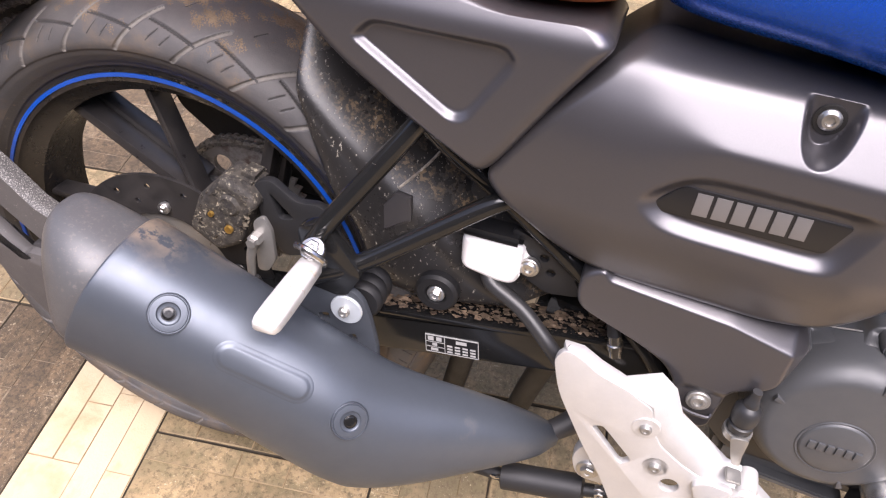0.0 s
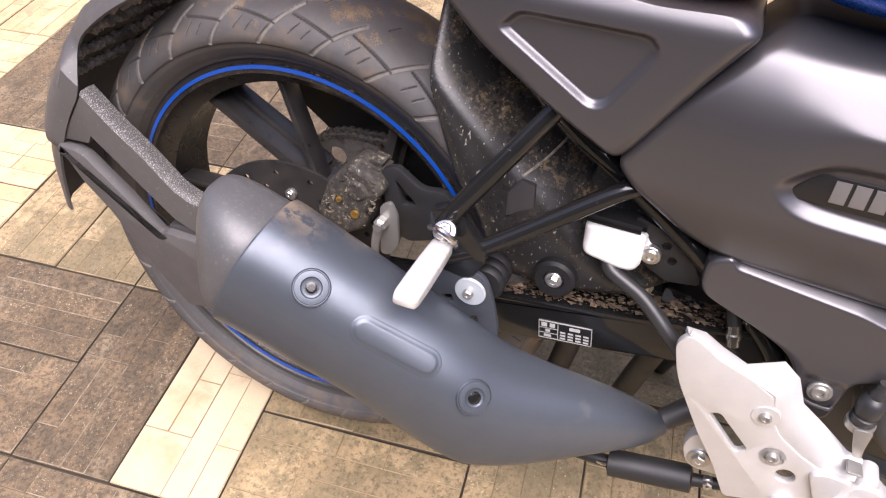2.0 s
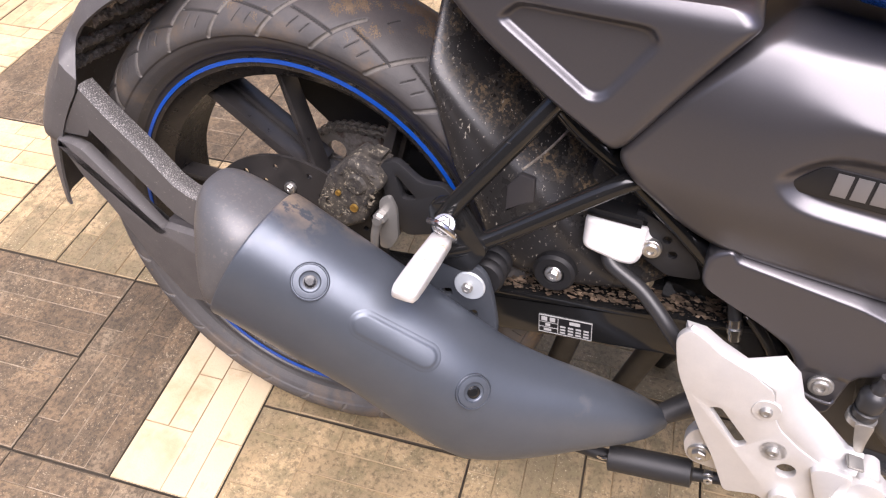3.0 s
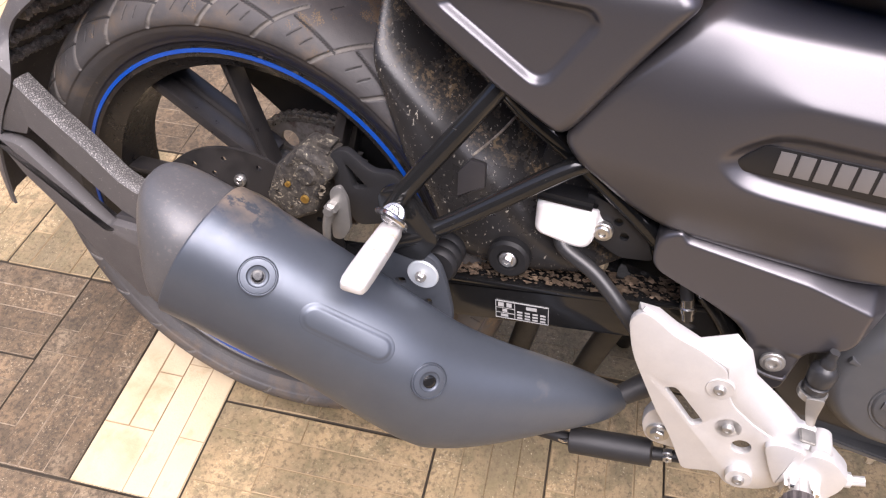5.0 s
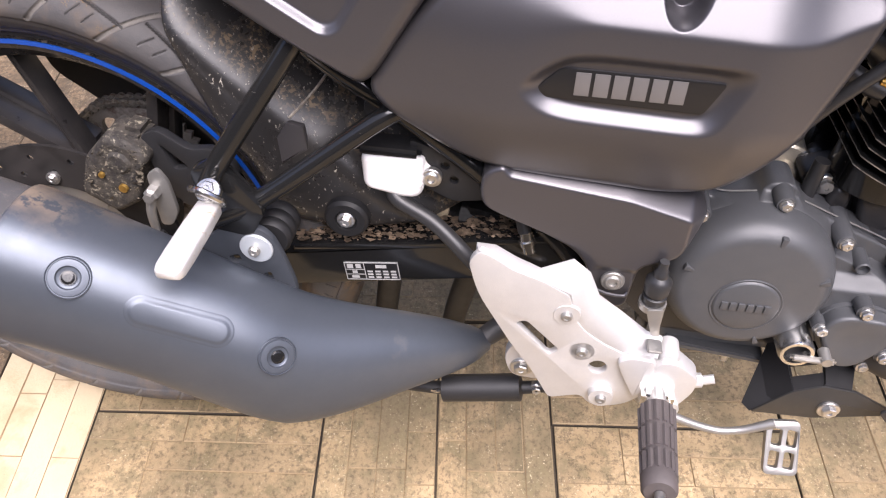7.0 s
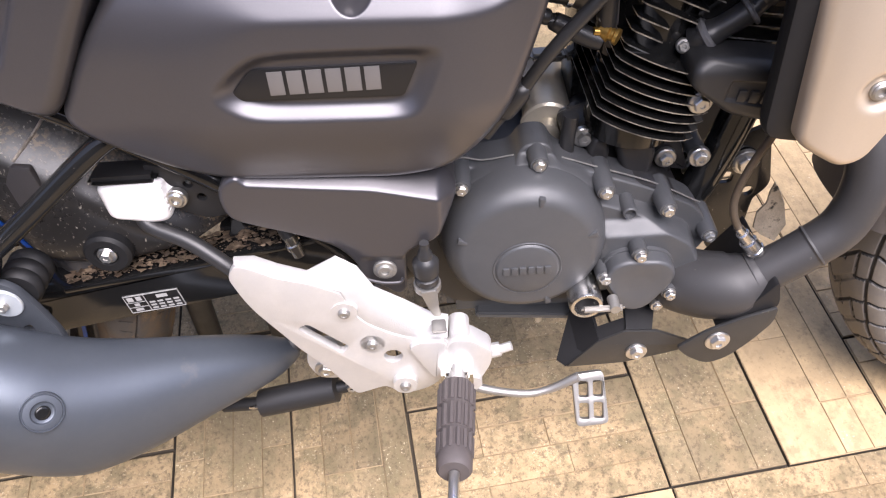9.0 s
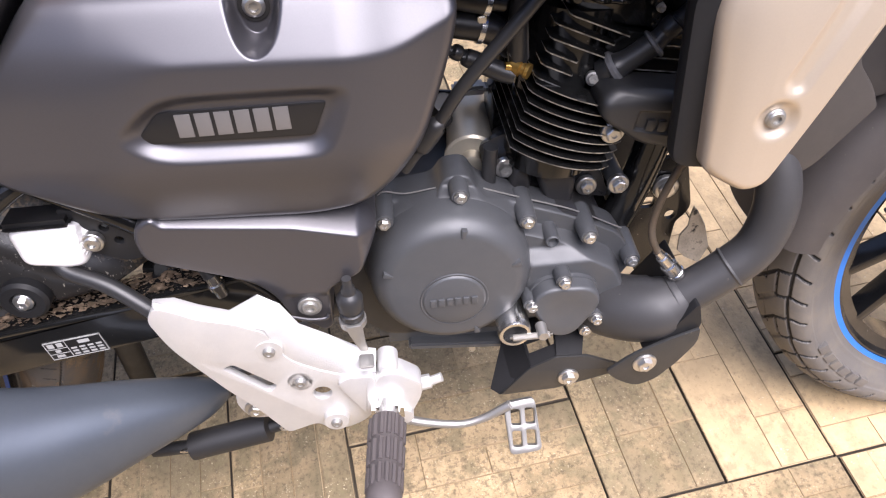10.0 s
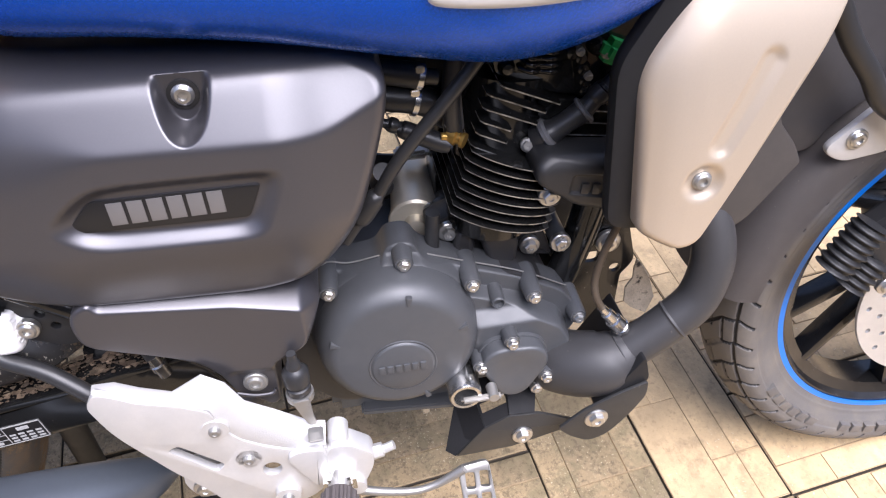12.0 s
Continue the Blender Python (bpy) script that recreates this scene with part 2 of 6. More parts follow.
CRUMB = material("mud_crumb", (0.30, 0.26, 0.19), 0.85, scale=90, amount=0.8, second=(0.07, 0.055, 0.042), island=0.75)
CHAIN = material("oily_chain", (0.3, 0.28, 0.25), 0.3, 0.75, scale=60, amount=0.5, dirt=(0.06, 0.045, 0.03), dirt_scale=160, dirt_cut=0.55)
SPROCKET = material("dull_sprocket", (0.3, 0.28, 0.26), 0.45, 0.6, scale=60, amount=0.5, dirt=(0.07, 0.045, 0.035), dirt_scale=50, dirt_cut=0.55)
PAVER = material("concrete_paver", (0.435, 0.316, 0.172), 0.8, scale=14, amount=0.8, second=(0.30, 0.212, 0.110), bump=0.5, bump_scale=260, blot=((0.17, 0.135, 0.07), 30.0, 0.53, 0.8),
                 fleck=((0.55, 0.46, 0.30), 330.0, 0.615, 22.0), vary=0.1, island=0.14, stain=((0.13, 0.105, 0.058), 5.0, 0.53, 0.8), crack=((0.11, 0.08, 0.045), 150.0, 0.55, 0.75))
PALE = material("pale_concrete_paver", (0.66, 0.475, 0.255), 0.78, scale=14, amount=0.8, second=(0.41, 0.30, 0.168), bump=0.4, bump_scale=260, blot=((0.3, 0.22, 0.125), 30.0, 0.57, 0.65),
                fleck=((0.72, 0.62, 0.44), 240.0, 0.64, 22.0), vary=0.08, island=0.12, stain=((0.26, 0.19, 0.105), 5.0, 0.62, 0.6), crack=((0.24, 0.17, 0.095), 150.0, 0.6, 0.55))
BROWN = material("mottled_brown_paver", (0.205, 0.138, 0.076), 0.75, scale=14, amount=0.8, second=(0.12, 0.082, 0.046), bump=0.45, bump_scale=260, blot=((0.085, 0.062, 0.037), 30.0, 0.5, 0.75),
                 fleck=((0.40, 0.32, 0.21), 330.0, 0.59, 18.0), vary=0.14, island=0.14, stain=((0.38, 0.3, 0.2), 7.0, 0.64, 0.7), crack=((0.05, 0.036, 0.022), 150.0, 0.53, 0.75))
CREAM = material("cream_paver", (0.56, 0.45, 0.29), 0.75, scale=12, amount=0.7, second=(0.47, 0.38, 0.25), bump=0.4, bump_scale=260, blot=((0.38, 0.28, 0.155), 16.0, 0.58, 0.6), stain=((0.36, 0.26, 0.14), 7.0, 0.6, 0.6), island=0.04)
WORN = material("dusty_paver_edge", (0.42, 0.34, 0.24), 0.9, scale=60, amount=0.9, second=(0.16, 0.12, 0.08))
GRIME = material("grimy_paver_edge", (0.27, 0.195, 0.11), 0.9, scale=60, amount=0.9, second=(0.40, 0.30, 0.175))
SOIL = material("joint_soil", (0.06, 0.048, 0.035), 0.95, scale=14, amount=0.7, second=(0.1, 0.08, 0.055), bump=0.5, bump_scale=120)
GREEN = material("green_plastic", (0.02, 0.3, 0.08), 0.4, scale=30, amount=0.3)


# ---- building kit; x forward, w to the right of the machine, u up ----
def B(x, w, u):
    return Vector((x, -w, u))


def part(name, bm, mat, parent, label="", smooth=40.0, more=()):
    bmesh.ops.recalc_face_normals(bm, faces=bm.faces)
    me = bpy.data.meshes.new(name)
    bm.to_mesh(me)
    bm.free()
    for m in (mat, *more):
        me.materials.append(m)
    me.polygons.foreach_set("use_smooth", [True] * len(me.polygons))
    me.set_sharp_from_angle(angle=radians(smooth))
    ob = new(name, me)
    ob.parent = parent
    if label:
        ob["label"] = label
    return ob


def join(*bms):
    out = bms[0]
    for b in bms[1:]:
        me = bpy.data.meshes.new("joint")
        b.to_mesh(me)
        b.free()
        out.from_mesh(me)
        bpy.data.meshes.remove(me)
    return out


def turned(bm, m):
    bmesh.ops.transform(bm, matrix=m, verts=bm.verts)
    return bm


def rounded(points, radius=0.008, steps=4):
    """A closed 2D outline with rounded corners. A point may carry a radius of its own."""
    out, k = [], len(points)
    for i in range(k):
        p = Vector(points[i][:2])
        r = points[i][2] if len(points[i]) > 2 else radius
        a, b = Vector(points[i - 1][:2]) - p, Vector(points[(i + 1) % k][:2]) - p
        r_ = min(r, a.length * 0.45, b.length * 0.45)
        s, e = p + a.normalized() * r_, p + b.normalized() * r_
        for j in range(steps + 1):
            t = j / steps
            out.append(s * (1 - t) ** 2 + p * 2 * t * (1 - t) + e * t * t)
    return out


def resample(outline, count):
    pts = [Vector(p) for p in outline] + [Vector(outline[0])]
    run = [0.0]
    for a, b in zip(pts, pts[1:]):
        run.append(run[-1] + (b - a).length)
    out, j = [], 0
    for i in range(count):
        d = run[-1] * i / count
        while run[j + 1] < d:
            j += 1
        t = (d - run[j]) / max(1e-9, run[j + 1] - run[j])
        out.append(pts[j].lerp(pts[j + 1], t))
    return out


def plate(outline, w0, w1, bevel=0.002, holes=()):
    """A flat plate: an outline in x and u, from w0 to w1, with holes right through."""
    bm = bmesh.new()
    edges = []
    for loop in (outline, *holes):
        vs = [bm.verts.new(B(p[0], w0, p[1])) for p in loop]
        edges += [bm.edges.new((vs[i - 1], vs[i])) for i in range(len(vs))]
    bmesh.ops.triangle_fill(bm, use_beauty=True, edges=edges)
    bmesh.ops.dissolve_limit(bm, angle_limit=0.01, verts=bm.verts, edges=bm.edges)
    res = bmesh.ops.extrude_face_region(bm, geom=list(bm.faces))
    bmesh.ops.translate(bm, vec=B(0, w1 - w0, 0), verts=[g for g in res["geom"] if isinstance(g, bmesh.types.BMVert)])
    bmesh.ops.recalc_face_normals(bm, faces=bm.faces)
    if bevel:
        rim = [e for e in bm.edges if len(e.link_faces) == 2 and e.calc_face_angle(0) > 1.2]
        bmesh.ops.bevel(bm, geom=rim, offset=bevel, segments=2, affect="EDGES", profile=0.6)
    return bm


def ring(cx, cu, r, n=20):
    return [(cx + r * math.cos(2 * math.pi * i / n), cu + r * math.sin(2 * math.pi * i / n)) for i in range(n)]


def pillow(outline, face, back, count=200, rings=40, roll=0.012, drop=0.012):
    """A moulded panel: an outline in x and u whose face stands out to face(x, u), rolled over at the rim and closed at back."""
    ol = resample(outline, count)
    c = sum(ol, Vector((0, 0))) / count
    size = sum((p - c).length for p in ol) / count
    bm = bmesh.new()
    rows = []
    for j in range(rings + 1):
        f = 1 - (1 - j / rings) ** 1.35
        row = []
        for p in ol:
            q = c.lerp(p, f) if j else c
            near = (1 - f) * (p - c).length
            e = max(0.0, 1 - near / roll)
            row.append(bm.verts.new(B(q.x, face(q.x, q.y) - drop * (1 - math.sqrt(max(0.0, 1 - e * e))), q.y)))
            if j == 0:
                break
        rows.append(row)
    rows.append([bm.verts.new(B(p.x, back, p.y)) for p in ol])
    for i in range(count):
        bm.faces.new((rows[0][0], rows[1][i], rows[1][(i + 1) % count]))
    for a, b in zip(rows[1:], rows[2:]):
        for i in range(count):
            k = (i + 1) % count
            bm.faces.new((a[i], b[i], b[k], a[k]))
    bm.faces.new(rows[-1])
    return bm


def spline(points, steps=8):
    """A smooth line through points of any size."""
    P = [np.array(p, float) for p in points]
    P = [2 * P[0] - P[1]] + P + [2 * P[-1] - P[-2]]
    out = []
    for i in range(1, len(P) - 2):
        for j in range(steps):
            t = j / steps
            out.append(0.5 * (2 * P[i] + (P[i + 1] - P[i - 1]) * t + (2 * P[i - 1] - 5 * P[i] + 4 * P[i + 1] - P[i + 2]) * t * t
                              + (3 * P[i] - P[i - 1] - 3 * P[i + 1] + P[i + 2]) * t ** 3))
    return out + [P[-2]]


def tube(points, radius=0.008, sides=14, steps=8, ribs=0.0, pitch=0.008):
    """A tube through points (x, w, u) or (x, w, u, radius), smooth, with closed ends."""
    pts = [p if len(p) > 3 else (*p, radius) for p in points]
    line = spline(pts, steps) if len(pts) > 2 or ribs else [np.array(p, float) for p in pts]
    if ribs:
        line = spline(pts, 60)
    bm, rows, side = bmesh.new(), [], None
    run = 0.0
    for i, p in enumerate(line):
        here = B(*p[:3])
        a, b = B(*line[max(0, i - 1)][:3]), B(*line[min(len(line) - 1, i + 1)][:3])
        way = (b - a).normalized()
        side = (side - way * side.dot(way)).normalized() if side else way.orthogonal().normalized()
        other = way.cross(side)
        run += (here - a).length
        r = p[3] + (ribs * math.cos(run / pitch * 2 * math.pi) if ribs else 0)
        rows.append([bm.verts.new(here + (side * math.cos(2 * math.pi * k / sides) + other * math.sin(2 * math.pi * k / sides)) * r) for k in range(sides)])
    for a, b in zip(rows, rows[1:]):
        for k in range(sides):
            bm.faces.new((a[k], a[(k + 1) % sides], b[(k + 1) % sides], b[k]))
    bm.faces.new(rows[0])
    bm.faces.new(rows[-1])
    return bm


def lathe(profile, cx, cw, cu, sides=32, axis=(0, 1, 0), closed=False):
    """A turned shape: profile rows (distance along the axis, radius), about an axis (x, w, u) through a point."""
    way = B(*axis).normalized()
    side = way.orthogonal().normalized()
    other = way.cross(side)
    bm, rows = bmesh.new(), []
    for d, r in profile:
        c = B(cx, cw, cu) + way * d
        rows.append([bm.verts.new(c + (side * math.cos(2 * math.pi * k / sides) + other * math.sin(2 * math.pi * k / sides)) * max(r, 1e-5)) for k in range(sides)])
    if closed:
        rows.append(rows[0])
    for a, b in zip(rows, rows[1:]):
        for k in range(sides):
            bm.faces.new((a[k], a[(k + 1) % sides], b[(k + 1) % sides], b[k]))
    if not closed:
        bm.faces.new(rows[0])
        bm.faces.new(rows[-1])
    return bm


def box(x0, x1, w0, w1, u0, u1, bevel=0.004, turn=None):
    bm = bmesh.new()
    bmesh.ops.create_cube(bm, size=1)
    for v in bm.verts:
        v.co = B(x0 + (x1 - x0) * (v.co.x + 0.5), w0 + (w1 - w0) * (v.co.y + 0.5), u0 + (u1 - u0) * (v.co.z + 0.5))
    bmesh.ops.recalc_face_normals(bm, faces=bm.faces)
    if bevel:
        bmesh.ops.bevel(bm, geom=list(bm.edges), offset=bevel, segments=2, affect="EDGES", clamp_overlap=True)
    if turn:
        c = B((x0 + x1) / 2, (w0 + w1) / 2, (u0 + u1) / 2)
        turned(bm, Matrix.Translation(c) @ Euler([radians(a) for a in turn]).to_matrix().to_4x4() @ Matrix.Translation(-c))
    return bm


def loft(stations, sides=48, power=2.0, warp=None):
    """Sections (x, w, u, half width, half height) along a smooth line, each square to it in x and u, or tilted by a sixth number of degrees."""
    line = spline(stations, 10)
    bm, rows = bmesh.new(), []
    for i, (x, w, u, a, b, *tilt) in enumerate(line):
        p, q = line[max(0, i - 1)], line[min(len(line) - 1, i + 1)]
        d = Vector((q[0] - p[0], q[2] - p[2])).normalized()
        if tilt:
            d = Vector((math.cos(radians(tilt[0])), math.sin(radians(tilt[0]))))
        row = []
        for k in range(sides):
            t = 2 * math.pi * k / sides
            c, s = math.cos(t), math.sin(t)
            cw = math.copysign(abs(c) ** (2 / power), c) * a
            su = math.copysign(abs(s) ** (2 / power), s) * b
            v = (x - d.y * su, w + cw, u + d.x * su)
            row.append(bm.verts.new(B(*(warp(v) if warp else v))))
        rows.append(row)
    for a, b in zip(rows, rows[1:]):
        for k in range(sides):
            bm.faces.new((a[k], a[(k + 1) % sides], b[(k + 1) % sides], b[k]))
    bm.faces.new(rows[0])
    bm.faces.new(rows[-1])
    return bm


def bolt(parent, x, w, u, r=0.008, h=0.006, mat=None, axis=(0, 1, 0), washer=1.5, socket=False, name="bolt", label="zinc-plated bolt"):
    """A bolt head with its flange, hexagonal or with a socket, standing on the surface at w."""
    mat = mat or STEEL
    flange = lathe([(-0.004, r * washer), (0.001, r * washer), (0.0018, r * washer * 0.92), (0.002, r)], x, w, u, 20, axis)
    if socket:
        head = lathe([(0.0, r), (h * 0.7, r), (h, r * 0.8), (h, r * 0.5), (h * 0.35, r * 0.45), (h * 0.3, 0.0)], x, w, u, 18, axis)
    else:
        head = lathe([(0.0, r), (h * 0.85, r), (h, r * 0.85), (h, r * 0.4), (h * 0.8, r * 0.3)], x, w, u, 6, axis)
    return part(name, join(flange, head), mat, parent, label, 35)


def smooth01(t):
    t = min(1.0, max(0.0, t))
    return t * t * (3 - 2 * t)


def soft_up(v, width):
    """v above nought, with a rounded bend."""
    return width * math.log1p(math.exp(max(-40.0, min(40.0, v / width)))) if v < 40 * width else v


def inside(poly, x, u, soft=0.001):
    """Signed distance into a convex outline given anticlockwise or clockwise; positive inside."""
    area = sum(a[0] * b[1] - b[0] * a[1] for a, b in zip(poly, poly[1:] + poly[:1]))
    d = 0.0
    for a, b in zip(poly, poly[1:] + poly[:1]):
        ex, eu = b[0] - a[0], b[1] - a[1]
        k = (ex * (u - a[1]) - eu * (x - a[0])) / math.hypot(ex, eu)
        d += math.exp(min(60.0, -(k if area > 0 else -k) / soft))
    return -soft * math.log(d)


def pill(x, u, a, b):
    """Distance from the line a to b."""
    ex, eu = b[0] - a[0], b[1] - a[1]
    t = min(1, max(0, ((x - a[0]) * ex + (u - a[1]) * eu) / (ex * ex + eu * eu)))
    return math.hypot(x - a[0] - t * ex, u - a[1] - t * eu)


# ---- ground ----
def ground_sheet():
    bm = bmesh.new()
    bmesh.ops.create_grid(bm, x_segments=8, y_segments=8, size=400)
    bmesh.ops.translate(bm, vec=(0, 0, -0.009), verts=bm.verts)
    return tagged(part("ground", bm, SOIL, None), "dark soil bed under the pavers", "ground", kind="structure")


ground_sheet()
# Walls added out of view so that low reflections on the panels turn dark.
ADDED_WALL_GREY = material("added_wall_grey", (0.15, 0.145, 0.14), 0.85, scale=3, amount=0.6, second=(0.1, 0.095, 0.09), bump=0.3, bump_scale=60)


def added_wall(name, x0, x1, y0, y1, high):
    bm = bmesh.new()
    bmesh.ops.create_cube(bm, size=1)
    for v in bm.verts:
        v.co = Vector((x0 + (x1 - x0) * (v.co.x + 0.5), y0 + (y1 - y0) * (v.co.y + 0.5), -0.01 + (high + 0.01) * (v.co.z + 0.5)))
    tagged(part(name, bm, ADDED_WALL_GREY, None), "plain grey wall added out of view to darken low reflections", "wall", kind="structure")


added_wall("wall_south", -6.5, 8.5, -4.4, -4.2, 3.6)
added_wall("wall_west", -6.5, -6.3, -4.2, 6.0, 3.0)
added_wall("wall_east", 8.3, 8.5, -4.2, 6.0, 3.0)
added_wall("wall_north", -6.5, 8.5, 6.0, 6.2, 3.0)

# ---- the motorcycle, leaning on its side stand ----
LEAN = 10.0
MID = 0.011
BIKE = new("motorcycle")
BIKE.matrix_world = pose(0, 0, 0, -LEAN, 0, 0)
tagged(BIKE, "grey and blue roadster motorcycle leaning on its side stand, mud-splashed rear", "motorcycle")


def line_gap(y, s, a, b):
    """Distances of many points (y, s) from the line a to b."""
    ey, es = b[0] - a[0], b[1] - a[1]
    t = np.clip(((y - a[0]) * ey + (s - a[1]) * es) / (ey * ey + es * es), 0, 1)
    return np.hypot(y - a[0] - t * ey, s - a[1] - t * es)


def tyre(parent, cx, cu, outer, half, bead, mat, cell, grooves, sipes, wide, steps, crust=False, name="tyre", label="", wall=None):
    """A tyre with its tread cut into it: grooves and sipes as lines (run, arc, run, arc) that repeat every cell."""
    prof = []
    for i in range(112):
        t = i / 111
        if t < 0.74:
            a = t / 0.74 * radians(84)
            w, r = half * math.sin(a), outer - half * 0.62 * (1 - math.cos(a))
        else:
            k = (t - 0.74) / 0.26
            top = outer - half * 0.62 * (1 - math.cos(radians(84)))
            w = half * (math.sin(radians(84)) + 0.03 * math.sin(k * math.pi)) - half * 0.32 * smooth01(k)
            r = top + (bead - top) * k
            r += 0.0012 * (smooth01((0.06 - abs(k - 0.30)) / 0.03) - smooth01((0.05 - abs(k - 0.75)) / 0.03))
        prof.append((w, r))
    arc = [0.0]
    for a, b in zip(prof, prof[1:]):
        arc.append(arc[-1] + math.hypot(b[0] - a[0], b[1] - a[1]))
    full = [(-w, r, -s) for (w, r), s in reversed(list(zip(prof, arc)))] + [(w, r, s) for (w, r), s in zip(prof, arc)][1:]
    n = steps
    W, R, S = (np.array(c)[:, None] for c in zip(*full))
    A = np.linspace(0, 2 * math.pi, n, endpoint=False)[None, :]
    y = (A * outer + np.where(S >= 0, 0, cell / 2)) % cell
    s = np.abs(S) + 0 * A
    cut = np.zeros_like(y)
    dusty, dark = np.zeros_like(y), np.zeros_like(y)
    for lines, half_wide, deep in ((grooves[:1], wide * 1.9, 0.0022), (grooves[1:], wide * 0.8, 1.6 * wide + 0.0008), (sipes, wide * 0.3, 0.0009)):
        d = np.full_like(y, 9.0)
        for y0, s0, y1, s1 in lines:
            for o in (-2 * cell, -cell, 0, cell):
                d = np.minimum(d, line_gap(y, s, (y0 + o, s0), (y1 + o, s1)))
        cut = np.maximum(cut, deep * np.clip((half_wide + 0.0009 - d) / 0.0010, 0, 1))
        (dusty if half_wide > wide else dark)[d < half_wide + 0.0004] = 1
    rr = R - cut * np.cos(np.clip(s / half, 0, 1.3)) * 0.9 - 0.0004 * (s > 2)
    ww = W - np.sign(W) * cut * np.sin(np.clip(s / half, 0, 1.3))
    V = np.stack([cx + rr * np.cos(A), -(MID + ww + 0 * A), cu + rr * np.sin(A)], -1).reshape(-1, 3)
    rows = len(full)
    idx = np.arange(rows * n).reshape(rows, n)
    nxt = np.roll(idx, -1, axis=1)
    Q = np.stack([idx[:-1], nxt[:-1], nxt[1:], idx[1:]], -1).reshape(-1, 4)
    me = bpy.data.meshes.new(name)
    me.from_pydata(V.tolist(), [], Q.tolist())
    for m in (mat, GROOVE, CUT, CRUST, wall or mat):
        me.materials.append(m)
    kind = np.where(dark > 0, 2, np.where(dusty > 0, 1, 0))
    if crust:
        rough = np.sin(A * 13 + S * 60) + np.sin(A * 37 - S * 140) * 0.8 + np.sin(A * 83 + S * 330) * 0.5 + np.random.RandomState(4).rand(*y.shape) * 1.6 - s * 34
        kind = np.where((rough > 0.55) & (kind == 0), 3, kind)
    kind = np.where((s > 0.112) & (kind == 0), 4, kind)
    kind = kind[:-1, :].reshape(-1)
    me.polygons.foreach_set("material_index", kind.tolist())
    me.polygons.foreach_set("use_smooth", [True] * len(me.polygons))
    ob = new(name, me)
    ob.parent = parent
    ob["label"] = label
    return ob


REAR_GROOVES = ((0.043, 0.045, 0.088, 0.093), (0.049, 0.059, -0.003, 0.072))
REAR_SIPES = ((0.048, 0.079, 0.038, 0.067), (0.032, 0.081, 0.024, 0.071), (0.0235, 0.0365, 0.016, 0.0244))
FRONT_GROOVES = ((0.039, -0.006, 0.0, 0.030), (0.0, 0.030, -0.005, 0.051), (-0.005, 0.051, 0.006, 0.066), (0.077, -0.006, 0.038, 0.030), (0.038, 0.030, 0.033, 0.051), (0.033, 0.051, 0.044, 0.066),
                 (0.022, 0.012, 0.060, 0.015), (0.038, 0.030, 0.076, 0.032), (-0.005, 0.046, 0.071, 0.048))
FRONT_SIPES = ()


def wheel(name, cx, cu, half, turn, pairs, spread, thick, spoke_mat, stripe_mat, stripe_w, stripe_t, rim_mat, label, deep=0.006, slim=1.0):
    """A cast wheel: rim, paired spokes and hub in one casting, with the painted stripe on its edge."""
    W = half
    rim = lathe([(-W, 0.212), (-W, 0.224), (-W + 0.008, 0.226), (-W + 0.012, 0.215), (-W * 0.4, 0.200), (W * 0.4, 0.200), (W - 0.012, 0.215), (W - 0.008, 0.226),
                 (W, 0.224), (W, 0.215), (W - 0.008, 0.211), (W * 0.6, 0.198), (-W * 0.6, 0.198), (-W + 0.008, 0.211)], cx, MID, cu, 128, closed=True)
    hub = lathe([(-0.06, 0.03), (-0.06, 0.05), (-0.035, 0.062), (-0.02, 0.075), (0.02, 0.075), (0.035, 0.062), (0.06, 0.05), (0.06, 0.03)], cx, MID, cu, 48)
    casting = part(name, rim, rim_mat, BIKE, label, 35)
    part("hub", hub, DUSTY, casting)
    for k in range(5):
        for side in (-1, 1):
            a1 = radians(turn + 72 * k + side * spread)
            a0 = a1 - radians(pairs + (10 * side if deep > 0.01 else 0))
            p, q = Vector((math.cos(a0), math.sin(a0))) * (0.075 if side > 0 and deep > 0.01 else 0.06), Vector((math.cos(a1), math.sin(a1))) * 0.203
            d = (q - p).normalized()
            n = Vector((-d.y, d.x))
            half_ = thick * (1.4 if deep > 0.01 else 1.0) if side > 0 else thick * slim
            ol = [p + n * half_, p - n * half_, q - n * half_ * 0.8, q + n * half_ * 0.8]
            ol = [(cx + v.x, cu + v.y) for v in ol]
            arm = part("spoke", plate(ol, MID - (deep if side > 0 else 0.006), MID + (0.022 if side < 0 or deep < 0.01 else -0.004), 0.0045), spoke_mat, casting)
            if side > 0 and deep > 0.01:
                lip = [p + n * half_, p - n * half_ * 0.35, q - n * half_ * 0.3, q + n * half_ * 0.8]
                part("spoke_face", plate([(cx + v.x, cu + v.y) for v in lip], MID - 0.0045, MID + 0.022, 0.003), spoke_mat, arm, "satin face beside a hollow channel")
    part("rim_stripe", lathe([(stripe_w - 0.0015, 0.2220 - stripe_t), (stripe_w + 0.0005, 0.2220 - stripe_t), (stripe_w + 0.0005, 0.2220 + stripe_t), (stripe_w - 0.0015, 0.2220 + stripe_t)], cx, 0, cu, 160, closed=True),
         stripe_mat, casting, "blue painted rim stripe")
    return casting


